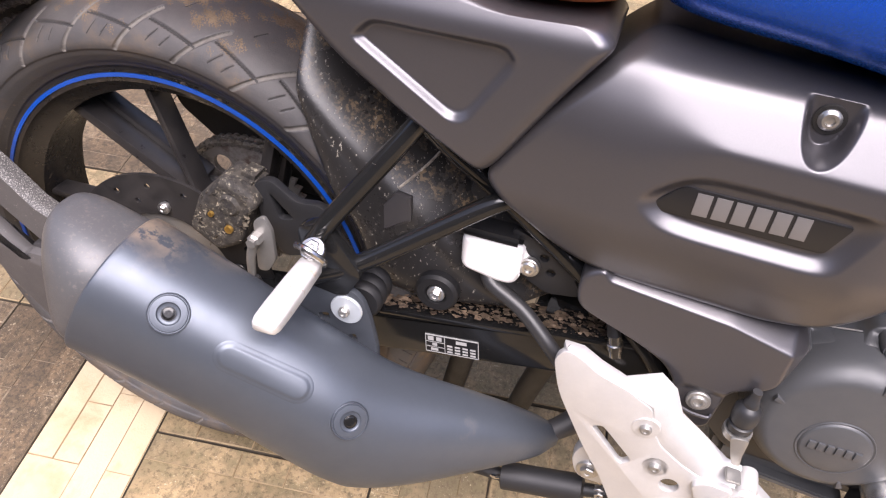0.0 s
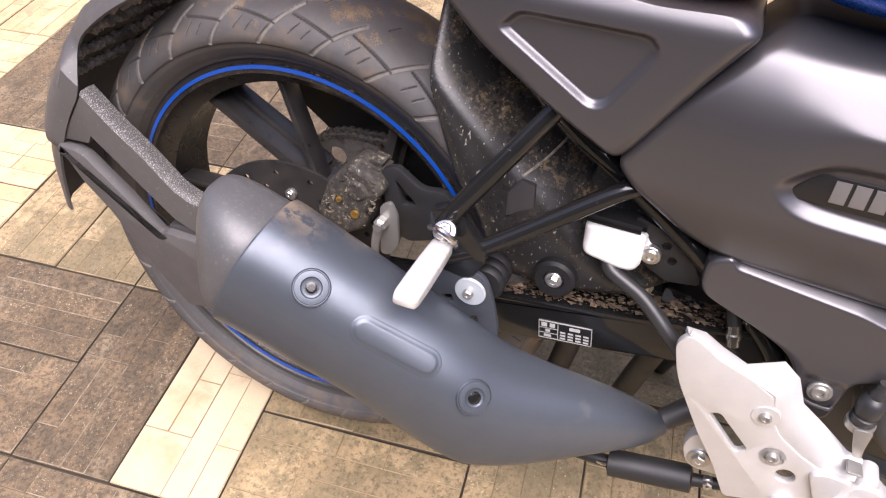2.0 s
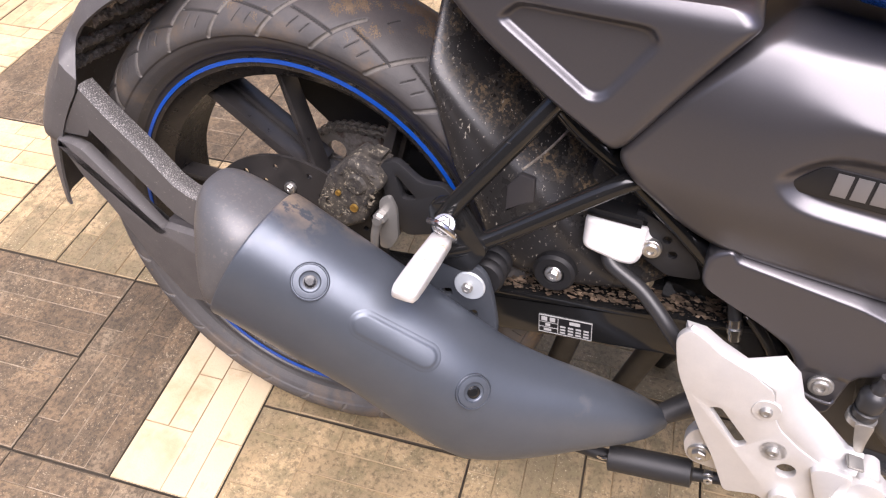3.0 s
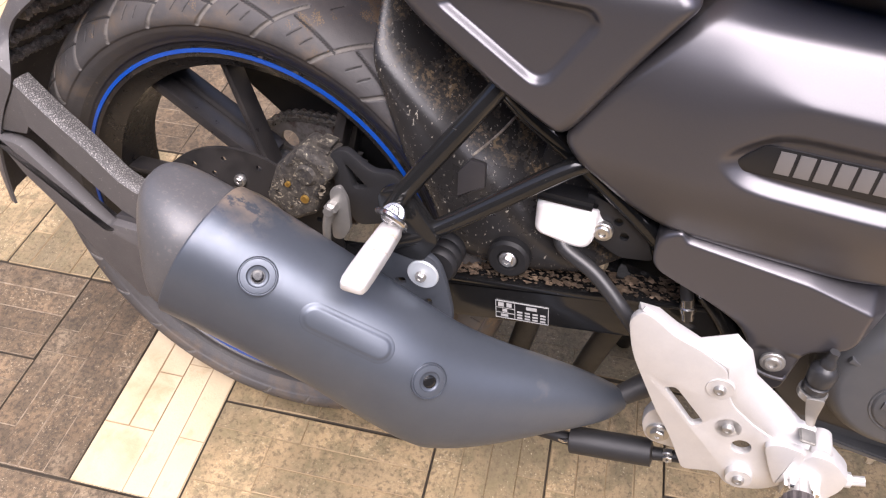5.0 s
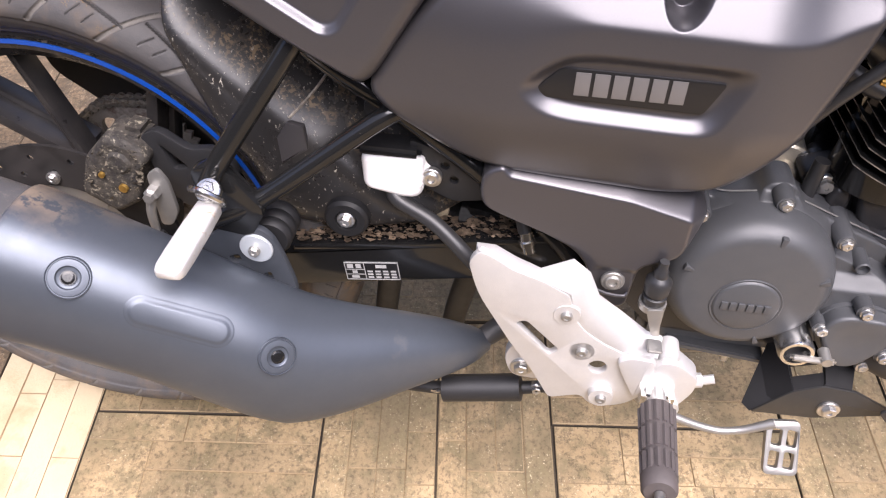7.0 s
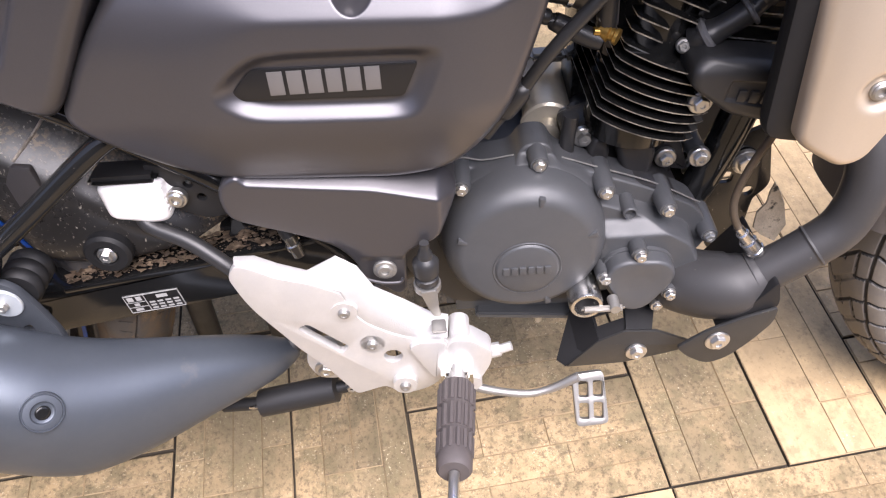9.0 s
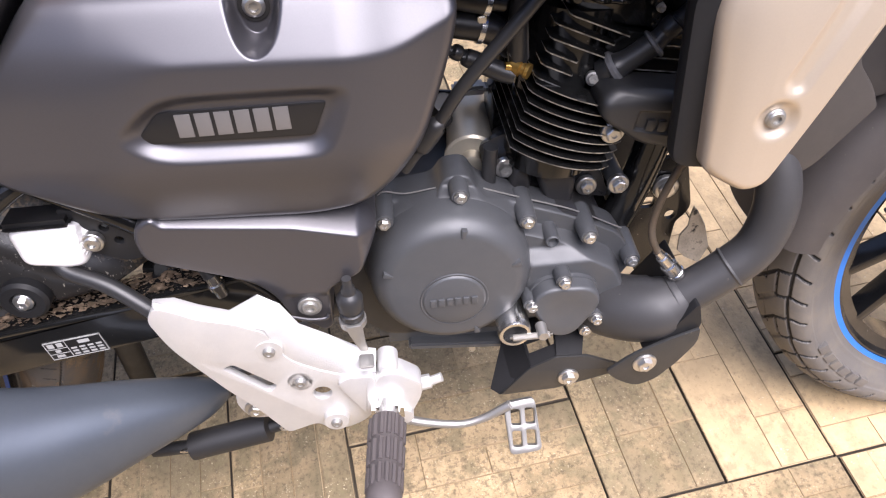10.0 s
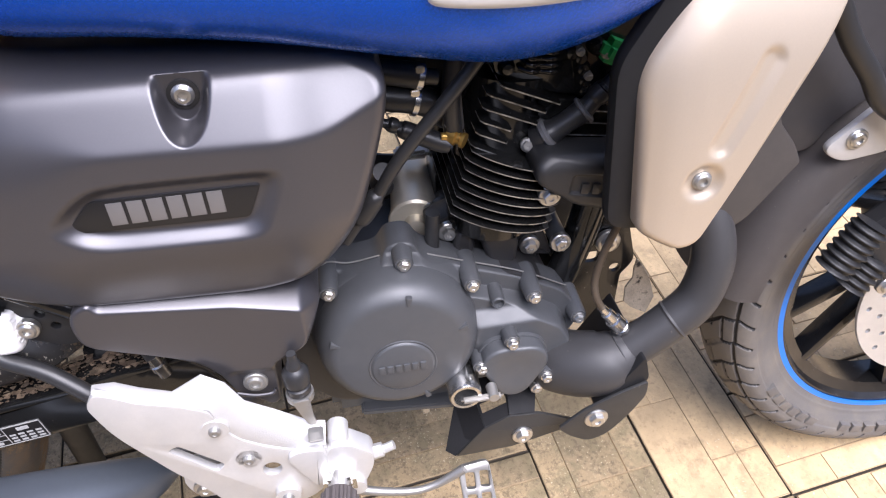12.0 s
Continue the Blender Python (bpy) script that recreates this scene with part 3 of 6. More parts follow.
REAR = wheel("rear_wheel", 0.0, 0.299, 0.0525, 117.2, 29, 14.8, 0.0075, SPOKE, STRIPE, 0.0645, 0.0020, RIM, "black cast rear wheel with blue rim stripe", 0.026, 0.7)
tyre(REAR, 0.0, 0.299, 0.300, 0.070, 0.222, RUBBER, 0.0698, REAR_GROOVES, REAR_SIPES, 0.0009, 2500, True, label="worn black rear tyre caked with dry mud", wall=SIDEWALL)
FRONT = wheel("front_wheel", 1.33, 0.295, 0.033, 61.5, 62, 13, 0.0085, FRONT_SPOKE, FSTRIPE, 0.046, 0.0040, FRONT_RIM, "black cast front wheel with bright blue stripe")
FRONT_TYRE = tyre(FRONT, 1.33, 0.295, 0.296, 0.052, 0.222, FRONT_RUBBER, 0.076, FRONT_GROOVES, FRONT_SIPES, 0.0017, 1900, label="dusty block-tread front tyre")


def brake_disc(parent, cx, w, cu, r0, r1, mat, holes, label):
    hs = []
    for k in range(holes):
        for f, o in ((0.35, 0.0), (0.7, 0.5)):
            a = 2 * math.pi * (k + o) / holes
            rr = r0 + (r1 - r0) * f
            hs.append(ring(cx + rr * math.cos(a), cu + rr * math.sin(a), 0.0035, 8))
    hs.append(list(reversed(ring(cx, cu, r0, 48))))
    return part("brake_disc", plate(ring(cx, cu, r1, 72), w - 0.002, w + 0.002, 0, hs), mat, parent, label)


brake_disc(REAR, 0.0, 0.078, 0.299, 0.075, 0.122, DISC, 16, "drilled rear brake disc dulled by dust")
part("disc_carrier", lathe([(0.05, 0.03), (0.05, 0.07), (0.072, 0.08), (0.0765, 0.08), (0.0765, 0.03)], 0, 0, 0.299, 40), DULL, REAR)
brake_disc(FRONT, 1.33, 0.062, 0.295, 0.1, 0.141, ALLOY, 22, "bright drilled front brake disc")
part("disc_carrier", lathe([(0.03, 0.03), (0.03, 0.09), (0.058, 0.102), (0.063, 0.102), (0.063, 0.03)], 1.33, 0, 0.295, 40), PLASTIC, FRONT)
for k in range(5):
    a = radians(20 + 72 * k)
    bolt(REAR, 0.085 * math.cos(a), 0.080, 0.299 + 0.085 * math.sin(a), 0.0052, 0.004, DARK_STEEL, name="disc_bolt")


def chain_run():
    """Sprocket teeth and the links of the upper run."""
    sp = []
    for i in range(90):
        a = 2 * math.pi * i / 90
        r = 0.087 if i % 2 else 0.080
        sp.append((r * math.cos(a), 0.299 + r * math.sin(a)))
    part("sprocket", plate(sp, -0.078, -0.071, 0, [list(reversed(ring(0.056 * math.cos(a), 0.299 + 0.056 * math.sin(a), 0.013, 14))) for a in [i * math.pi / 3 for i in range(6)]]), SPROCKET, REAR, "dull steel rear sprocket")
    bits = []
    path = [(0.085 * math.cos(radians(a)), 0.299 + 0.085 * math.sin(radians(a))) for a in range(200, 84, -10)] + [(0.007 + 0.0127 * i, 0.384 + 0.0010 * i) for i in range(1, 34)]
    ol = resample([Vector(p) for p in path] + [Vector(p) for p in reversed(path)], 110)[:55]
    for a, b in zip(ol, ol[1:]):
        d = (b - a).normalized()
        for w in (-0.082, -0.070):
            bits.append(tube([(a.x, w, a.y, 0.0035), (b.x, w, b.y, 0.0035)], sides=6))
            bits.append(lathe([(-0.0022, 0.0055), (0.0022, 0.0055), (0.003, 0.003)], a.x, w, a.y, 10))
    part("chain", join(*bits), CHAIN, BIKE, "oily drive chain")


chain_run()
part("chain_guard", plate(rounded([(0.0, 0.31), (-0.055, 0.366), (-0.100, 0.398), (-0.116, 0.440), (-0.05, 0.464), (0.03, 0.470), (0.2, 0.470), (0.34, 0.47), (0.34, 0.33), (0.15, 0.30)], 0.012), -0.108, -0.10, 0.002), PLASTIC, BIKE, "black chain guard on the far side")
SWING = part("swingarm", plate(rounded([(-0.05, 0.325), (-0.05, 0.275), (0.1, 0.268), (0.2564, 0.2975), (0.3717, 0.321), (0.53, 0.352), (0.53, 0.402), (0.4207, 0.381), (0.3687, 0.369), (0.246, 0.3495), (0.1, 0.325)], 0.006), 0.062, 0.100, 0.006), GLOSS, BIKE,
             "gloss black box-section swingarm")
part("far_arm", plate(rounded([(-0.05, 0.325), (-0.05, 0.275), (0.1, 0.268), (0.2564, 0.2975), (0.3717, 0.321), (0.53, 0.352), (0.53, 0.402), (0.4207, 0.381), (0.3687, 0.369), (0.246, 0.3495), (0.1, 0.325)], 0.006), -0.09, -0.058, 0.006), GLOSS, SWING)
part("cross_brace", box(0.39, 0.50, -0.07, 0.075, 0.345, 0.385, 0.01, (0, 11, 0)), GLOSS, SWING)
part("swing_flange", plate(rounded([(0.246, 0.3455, 0.001), (0.3687, 0.365), (0.53, 0.398), (0.53, 0.4035), (0.3687, 0.3705), (0.246, 0.351, 0.001)], 0.002), 0.099, 0.1025, 0.001), GLOSS, SWING)


def swing_label():
    """The tyre pressure label: white rules and bars on black."""
    a = radians(8)
    ex, eu = Vector((math.cos(a), math.sin(a))), Vector((-math.sin(a), math.cos(a)))
    o = Vector((0.2975, 0.3125))
    L, H, w = 0.0545, 0.0225, 0.1006

    def bar(x0, x1, y0, y1, lift=0.0):
        c = [o + ex * x * L + eu * y * H for x, y in ((x0, y0), (x1, y0), (x1, y1), (x0, y1))]
        return plate([(p.x, p.y) for p in c], w - 0.001, w + 0.0004 + lift, 0)
    card = part("label_plate", bar(0, 1, 0, 1), BADGE, SWING, "black warning label with white table")
    rules = [bar(0, 1, 0, 0.04, 2e-4), bar(0, 1, 0.96, 1, 2e-4), bar(0, 0.012, 0, 1, 2e-4), bar(0.988, 1, 0, 1, 2e-4), bar(0.36, 0.372, 0, 1, 2e-4),
             bar(0, 0.36, 0.3, 0.33, 2e-4), bar(0, 0.36, 0.58, 0.61, 2e-4)]
    for i in range(4):
        for j in range(3):
            rules.append(bar(0.41 + i * 0.145, 0.51 + i * 0.145, 0.1 + j * 0.17, 0.19 + j * 0.17, 2e-4))
    rules += [bar(0.05, 0.16, 0.67, 0.9, 2e-4), bar(0.21, 0.31, 0.67, 0.9, 2e-4), bar(0.13, 0.22, 0.38, 0.53, 2e-4), bar(0.1, 0.24, 0.1, 0.24, 2e-4), bar(0.58, 0.78, 0.68, 0.86, 2e-4)]
    part("label_print", join(*rules), LABEL_INK, card)


swing_label()


def leaf_litter():
    """Dry mud crumbs and broken leaves lying along the top of the swingarm."""
    rng = random.Random(11)
    bm = bmesh.new()
    for i in range(900):
        x = rng.uniform(0.245, 0.47)
        w = rng.uniform(0.066, 0.0985)
        u = 0.3515 + (x - 0.246) * 0.172 + rng.uniform(0.0, 0.003)
        r = rng.choice((0.0008, 0.001, 0.0015, 0.002, 0.003, 0.0045)) * rng.uniform(0.7, 1.2)
        a = rng.uniform(0, 6.28)
        k = rng.choice((3, 4, 5, 6))
        tip = Vector((rng.uniform(-0.45, 0.45), rng.uniform(-0.45, 0.45)))
        vs = []
        for j in range(k):
            px_, pw = r * math.cos(a + 6.28 * j / k) * rng.uniform(0.6, 1.3), r * 0.7 * math.sin(a + 6.28 * j / k) * rng.uniform(0.6, 1.3)
            vs.append(bm.verts.new(B(x + px_, w + pw, u + abs(px_ * tip.x + pw * tip.y))))
        bm.faces.new(vs)
    bmesh.ops.solidify(bm, geom=list(bm.faces), thickness=0.0008)
    ob = part("leaf_litter", bm, LITTER, SWING, "dry brown leaf litter and mud crumbs", 20)
    tagged(ob, kind="stuff")


leaf_litter()


# rear brake
def caliper():
    body = pillow(rounded([(0.057, 0.432), (0.086, 0.462), (0.112, 0.450), (0.121, 0.437), (0.108, 0.419), (0.101, 0.386), (0.074, 0.370), (0.043, 0.390)], 0.006), lambda x, u: 0.108, 0.072, 110, 26, 0.008, 0.008)
    for v in body.verts:
        v.co += v.normal * (0.006 * noise.noise(v.co * 60) + 0.006 * noise.noise(v.co * 150) + 0.004 * noise.noise(v.co * 330))
    cal = part("brake_caliper", body, MUD, BIKE, "rear brake caliper caked in mud and leaf litter", 60)
    rng = random.Random(23)
    crumbs = bmesh.new()
    for i in range(420):
        x, u = rng.uniform(0.048, 0.115), rng.uniform(0.376, 0.455)
        if inside([(0.057, 0.432), (0.086, 0.462), (0.112, 0.450), (0.121, 0.437), (0.101, 0.386), (0.074, 0.370), (0.043, 0.390)], x, u) < 0.002:
            continue
        c = B(x, 0.1065 + 0.004 * noise.noise(Vector((x * 90, u * 90, 0))), u)
        r = rng.choice((0.0009, 0.0014, 0.002, 0.003, 0.0042))
        turn = Euler([rng.uniform(-1.0, 1.0), rng.uniform(-1.0, 1.0), rng.uniform(0, 6)]).to_matrix()
        crumbs.faces.new([crumbs.verts.new(c + turn @ Vector((r * rng.uniform(0.6, 1.3) * math.cos(1.57 * j), 0.6 * r * rng.uniform(0.6, 1.3) * math.sin(1.57 * j), 0))) for j in range(4)])
    bmesh.ops.solidify(crumbs, geom=list(crumbs.faces), thickness=0.0008)
    tagged(part("crumb_litter", crumbs, CRUMB, cal, "dry mud and leaf crumbs stuck to the caliper", 20), kind="stuff")
    bolt(cal, 0.072, 0.109, 0.417, 0.002, 0.002, BRASS, name="caliper_pin", label="brass-coloured pin")
    bolt(cal, 0.090, 0.109, 0.404, 0.003, 0.002, BRASS, name="caliper_pin", label="brass-coloured pin")
    part("piston_housing", lathe([(0.09, 0.013), (0.108, 0.012), (0.111, 0.009)], 0.092, 0, 0.432, 18), MUD, cal)
    part("pad_carrier", box(0.090, 0.114, 0.065, 0.095, 0.438, 0.460, 0.005, (0, 10, 0)), MUD, cal)
    bolt(cal, -0.002, 0.083, 0.385, 0.0045, 0.004, name="mount_bolt")
    br = part("caliper_bracket", plate(rounded([(0.108, 0.452), (0.126, 0.462), (0.154, 0.443), (0.178, 0.447), (0.197, 0.43), (0.195, 0.395), (0.141, 0.375), (0.119, 0.40)], 0.008), 0.082, 0.092, 0.002,
                                       [list(reversed(rounded([(0.126, 0.446), (0.151, 0.423), (0.136, 0.419)], 0.004)))]), PLASTIC, BIKE, "black steel caliper bracket with a triangular opening")
    part("banjo_plate", plate(rounded([(0.121, 0.428), (0.132, 0.436), (0.140, 0.422), (0.143, 0.388), (0.134, 0.371), (0.123, 0.370)], 0.005), 0.111, 0.116, 0.001), DULL, br)
    part("brake_union", join(lathe([(0.0, 0.007), (0.012, 0.007), (0.014, 0.005), (0.018, 0.005)], 0.125, 0.112, 0.411, 6), tube([(0.123, 0.122, 0.405, 0.005), (0.121, 0.124, 0.39, 0.0045), (0.121, 0.124, 0.37, 0.004)], sides=10)), DULL, br,
         "bright brake hose union")
    part("brake_hose", tube([(0.126, 0.128, 0.37), (0.14, 0.125, 0.345), (0.17, 0.115, 0.325), (0.22, 0.10, 0.32)], 0.005), HOSE, br)


caliper()

# inner mudguard and tail structure
def crown(x, u):
    """How far the mudguard rolls in over the tyre, past its shoulder line."""
    return 1.05 * soft_up(0.625 * x + 0.78 * u - 0.530, 0.0035)


def guard_face(x, u):
    return 0.082 - crown(x, u) - 0.03 * smooth01((0.2 - x) / 0.06) * smooth01((u - 0.46) / 0.05)


part("inner_mudguard", pillow(rounded([(0.08, 0.72), (0.128, 0.63), (0.145, 0.57), (0.17, 0.522), (0.222, 0.45), (0.30, 0.50), (0.36, 0.54), (0.36, 0.72)], 0.02), guard_face, -0.06, 120, 30, 0.05, 0.045), MUDDY, BIKE,
     "black inner mudguard speckled with brown mud")
part("mudguard_skirt", pillow(rounded([(0.144, 0.63), (0.151, 0.557), (0.168, 0.51), (0.187, 0.46), (0.213, 0.428), (0.234, 0.374), (0.26, 0.368), (0.303, 0.368), (0.425, 0.395), (0.45, 0.44), (0.42, 0.52), (0.36, 0.56), (0.34, 0.64), (0.25, 0.68), (0.16, 0.70)], 0.012),
                              lambda x, u: 0.094 - crown(x, u), -0.03, 160, 40, 0.045, 0.011), MUDDY, BIKE, "black plastic skirt splashed with dry brown mud", 60)
part("skirt_facet", plate(rounded([(0.2521, 0.4846), (0.2667, 0.4824), (0.2688, 0.4581), (0.243, 0.4405), (0.2414, 0.4685)], 0.002), 0.088, 0.0952, 0.002), DARK, BIKE, "clean dark facet on the skirt")
# Thin pale bead along the crease of the skirt.
part("skirt_seam", tube([(x, 0.0945 - crown(x, u), u) for x, u in ((0.2521, 0.4850), (0.268, 0.499), (0.282, 0.516), (0.2942, 0.5341))], 0.0013, 8), MUD_RIB, BIKE, "thin pale moulding seam")
part("battery_case", plate(rounded([(0.305, 0.46), (0.30, 0.37), (0.32, 0.362), (0.42, 0.40), (0.47, 0.44), (0.44, 0.56), (0.32, 0.53)], 0.012), -0.06, 0.055, 0.006), DUSTY, BIKE, "dusty black plastic case behind the frame tubes")
part("rubber_mount", lathe([(0.08, 0.021), (0.102, 0.021), (0.105, 0.018), (0.105, 0.011), (0.101, 0.009)], 0.301, 0, 0.391, 28), BACKING, BIKE)
bolt(BIKE, 0.301, 0.103, 0.391, 0.0058, 0.006, STEEL)
part("frame_tube", tube([(0.30, 0.118, 0.615), (0.277, 0.135, 0.575), (0.222, 0.158, 0.492), (0.205, 0.163, 0.462)], 0.0088), GLOSS, BIKE, "gloss black frame tube")
part("frame_tube", tube([(0.36, 0.118, 0.525), (0.335, 0.128, 0.512), (0.245, 0.152, 0.446), (0.205, 0.165, 0.428)], 0.0085), GLOSS, BIKE, "gloss black frame tube")
part("frame_tube", tube([(0.20, 0.10, 0.64), (0.283, 0.104, 0.562), (0.343, 0.106, 0.522), (0.42, 0.104, 0.464), (0.50, 0.10, 0.39), (0.53, 0.09, 0.33)], 0.0095), GLOSS, BIKE, "gloss black frame tube")
part("frame_gusset", plate(rounded([(0.19, 0.475), (0.215, 0.485), (0.25, 0.44), (0.235, 0.41), (0.20, 0.415)], 0.008), 0.15, 0.164, 0.003), GLOSS, BIKE)
part("frame_bracket", plate(rounded([(0.36, 0.485), (0.41, 0.47), (0.43, 0.43), (0.40, 0.425), (0.37, 0.44)], 0.006), 0.096, 0.102, 0.001, [list(reversed(ring(0.392, 0.462, 0.004, 10))), list(reversed(ring(0.40, 0.448, 0.004, 10)))]), PLASTIC, BIKE)


def passenger_peg():
    bar = bmesh.new()
    rows = []
    for w, half, thick in ((0.178, 0.0075, 0.0055), (0.182, 0.0098, 0.0066), (0.21, 0.0108, 0.0068), (0.24, 0.0112, 0.0066), (0.256, 0.0110, 0.0060), (0.2615, 0.0098, 0.0048), (0.2635, 0.0075, 0.0030)):
        rows.append([bar.verts.new(B(0.212 + math.copysign(abs(math.cos(t)) ** 0.4, math.cos(t)) * half, w, 0.4535 + math.copysign(abs(math.sin(t)) ** 0.4, math.sin(t)) * thick)) for t in [k * math.pi / 16 for k in range(32)]])
    for a, b in zip(rows, rows[1:]):
        for k in range(32):
            bar.faces.new((a[k - 1], a[k], b[k], b[k - 1]))
    bar.faces.new(rows[0])
    bar.faces.new(rows[-1])
    bmesh.ops.recalc_face_normals(bar, faces=bar.faces)
    peg = part("passenger_footpeg", bar, PEG, BIKE, "silver cast passenger footpeg worn at its tip", 60)
    part("peg_spring", tube([(0.2, 0.183, 0.472), (0.212, 0.19, 0.476), (0.224, 0.186, 0.466), (0.222, 0.178, 0.455)], 0.003, 8), CHROME, peg)
    bolt(peg, 0.212, 0.178, 0.468, 0.007, 0.005, CHROME, (0, 0.5, 0.8), name="pivot_pin")


passenger_peg()


# exhaust
def muffler():
    st = [(0.0475, 0.2231, 0.4112, 0.0575, 0.0668, -25.0), (0.050, 0.2230, 0.4102, 0.0583, 0.0680, -25.0), (0.060, 0.2219, 0.4063, 0.0581, 0.0675, -25.0), (0.100, 0.2172, 0.3868, 0.0569, 0.0663, -25.0), (0.140, 0.2126, 0.3670, 0.0557, 0.0650, -25.0), (0.180, 0.2083, 0.3474, 0.0542, 0.0630, -24.0),
          (0.220, 0.2046, 0.3283, 0.0530, 0.0610, -18.4), (0.255, 0.1990, 0.3105, 0.0520, 0.0590, -10.0), (0.285, 0.1895, 0.2970, 0.0495, 0.0555, -2.0), (0.320, 0.1745, 0.2860, 0.0442, 0.0487, 5.0),
          (0.360, 0.1530, 0.2740, 0.0369, 0.0396, 6.0), (0.400, 0.1300, 0.2610, 0.0279, 0.0283, 4.0), (0.430, 0.1120, 0.2500, 0.0182, 0.0170, 0.0), (0.446, 0.1020, 0.2440, 0.006, 0.006, -5.0)]

    def press(v):
        x, w, u = v
        axis = 0.3283 - 0.49 * (x - 0.22) if x < 0.285 else 0.2970 - 0.33 * (x - 0.285)
        if 0.14 < x < 0.42 and u < axis:
            u -= 0.016 * max(0.0, 1 - abs(x - 0.268) / 0.11) * smooth01((axis - u) / 0.05)
        return (x, w, u)
    shell = loft(st, 200, 2.3, press)
    shell.normal_update()

    def skin_at(x, w, u):
        v = min(shell.verts, key=lambda p: (p.co - B(x, w, u)).length)
        n = v.normal if v.normal.y < 0 else -v.normal
        return (v.co.x, -v.co.y, v.co.z), (n.x, -n.y, n.z)
    seats = [skin_at(0.128, 0.258, 0.431), skin_at(0.272, 0.236, 0.346)]
    tree = BVHTree.FromBMesh(shell)
    pressed, grid = bmesh.new(), {}
    (a0, n0), (a1, n1) = skin_at(0.173, 0.25, 0.398), skin_at(0.229, 0.245, 0.377)
    a0, a1 = B(*a0), B(*a1)
    out = (B(*n0) + B(*n1)).normalized()
    along = (a1 - a0).normalized()
    across = out.cross(along).normalized()
    out = along.cross(across).normalized()
    out = out if out.y < 0 else -out
    run = (a1 - a0).length
    for i in range(101):
        for j in range(41):
            p, q = -0.016 + (0.032 + run) * i / 100, -0.016 + 0.032 * j / 40
            at, normal, face, far = tree.ray_cast(a0 + along * p + across * q + out * 0.05, -out)
            d = pill(p, q, (0.0, 0.0), (run, 0.0))
            lift = 0.0009 * smooth01((0.0112 - d) / 0.0036) + 0.0003 - 0.0008 * smooth01((d - 0.0120) / 0.004)
            grid[i, j] = pressed.verts.new(at + out * lift)
    for i in range(100):
        for j in range(40):
            pressed.faces.new((grid[i, j], grid[i + 1, j], grid[i + 1, j + 1], grid[i, j + 1]))
    bmesh.ops.recalc_face_normals(pressed, faces=pressed.faces)
    body = part("muffler", shell, MUFFLER, BIKE, "matt blue-grey exhaust muffler with dusty shoulder", 50)
    part("pressed_mark", pressed, MUFFLER, body, "pill-shaped pressing", 70)

    def back(s, a, b, tilt=-25.0, shift=0.0):
        return (0.060 - 0.906 * s, 0.2219 + 0.11 * s - shift, 0.4063 + 0.423 * s, a, b, tilt)
    cap = [back(-0.01, 0.0490, 0.0565), back(0.010, 0.0490, 0.0565), back(0.013, 0.0520, 0.0600, -24), back(0.024, 0.0515, 0.0605, -21), back(0.038, 0.0480, 0.0590, -14, 0.003), back(0.050, 0.0420, 0.0550, -6, 0.008), back(0.058, 0.0330, 0.0480, 0, 0.013), back(0.061, 0.022, 0.036, 2, 0.016), back(0.062, 0.010, 0.014, 2, 0.016)]
    part("end_cap", loft(cap, 64, 2.6), CAP, body, "scuffed black plastic muffler end cap", 50)
    for (x, w, u), ax in seats:
        part("screw_cup", lathe([(-0.012, 0.0166), (0.0008, 0.0166), (0.0012, 0.0162), (0.0002, 0.0156), (0.0002, 0.0150), (0.0014, 0.0143), (0.0018, 0.0110), (0.0018, 0.0094), (0.0006, 0.0088), (0.0002, 0.0080), (0.0002, 0.0)], x, w, u, 40, ax), MUFFLER, body)
        bolt(body, x, w, u, 0.0058, 0.0022, GLOSS, ax, 1.0, True, "cover_screw", "black socket screw")
        part("screw_recess", lathe([(0.0004, 0.0026), (0.0012, 0.0026), (0.0014, 0.0)], x, w, u, 6, ax), STEEL, body)
    br = part("muffler_bracket", plate(rounded([(0.186, 0.3965), (0.2017, 0.411), (0.2172, 0.4195), (0.2416, 0.4205), (0.2515, 0.412), (0.2590, 0.393), (0.2680, 0.358), (0.268, 0.33), (0.20, 0.33), (0.186, 0.36)], 0.010), 0.156, 0.163, 0.0015,
                                       [list(reversed(rounded([(0.209, 0.3835), (0.2185, 0.3875), (0.221, 0.3805), (0.2115, 0.3765)], 0.002))), list(reversed(rounded([(0.2385, 0.3675), (0.2455, 0.3705), (0.2480, 0.3635), (0.2410, 0.3605)], 0.002)))]),
              SHADE_BLUE, BIKE, "dark grey steel muffler bracket")
    part("flange_washer", lathe([(0.16, 0.0), (0.16, 0.0150), (0.1645, 0.0150), (0.1652, 0.0143), (0.1652, 0.0)], 0.2368, 0, 0.3985, 32), ZINC, br, "bright zinc flange washer")
    bolt(br, 0.2355, 0.165, 0.397, 0.0050, 0.005, DULL, washer=1.05)
    part("grommet", join(*[lathe([(0.118 + 0.012 * k, 0.016), (0.122 + 0.012 * k, 0.0185), (0.127 + 0.012 * k, 0.0185), (0.130 + 0.012 * k, 0.016)], 0.246, 0, 0.402, 28) for k in range(3)]), BACKING, br)


muffler()


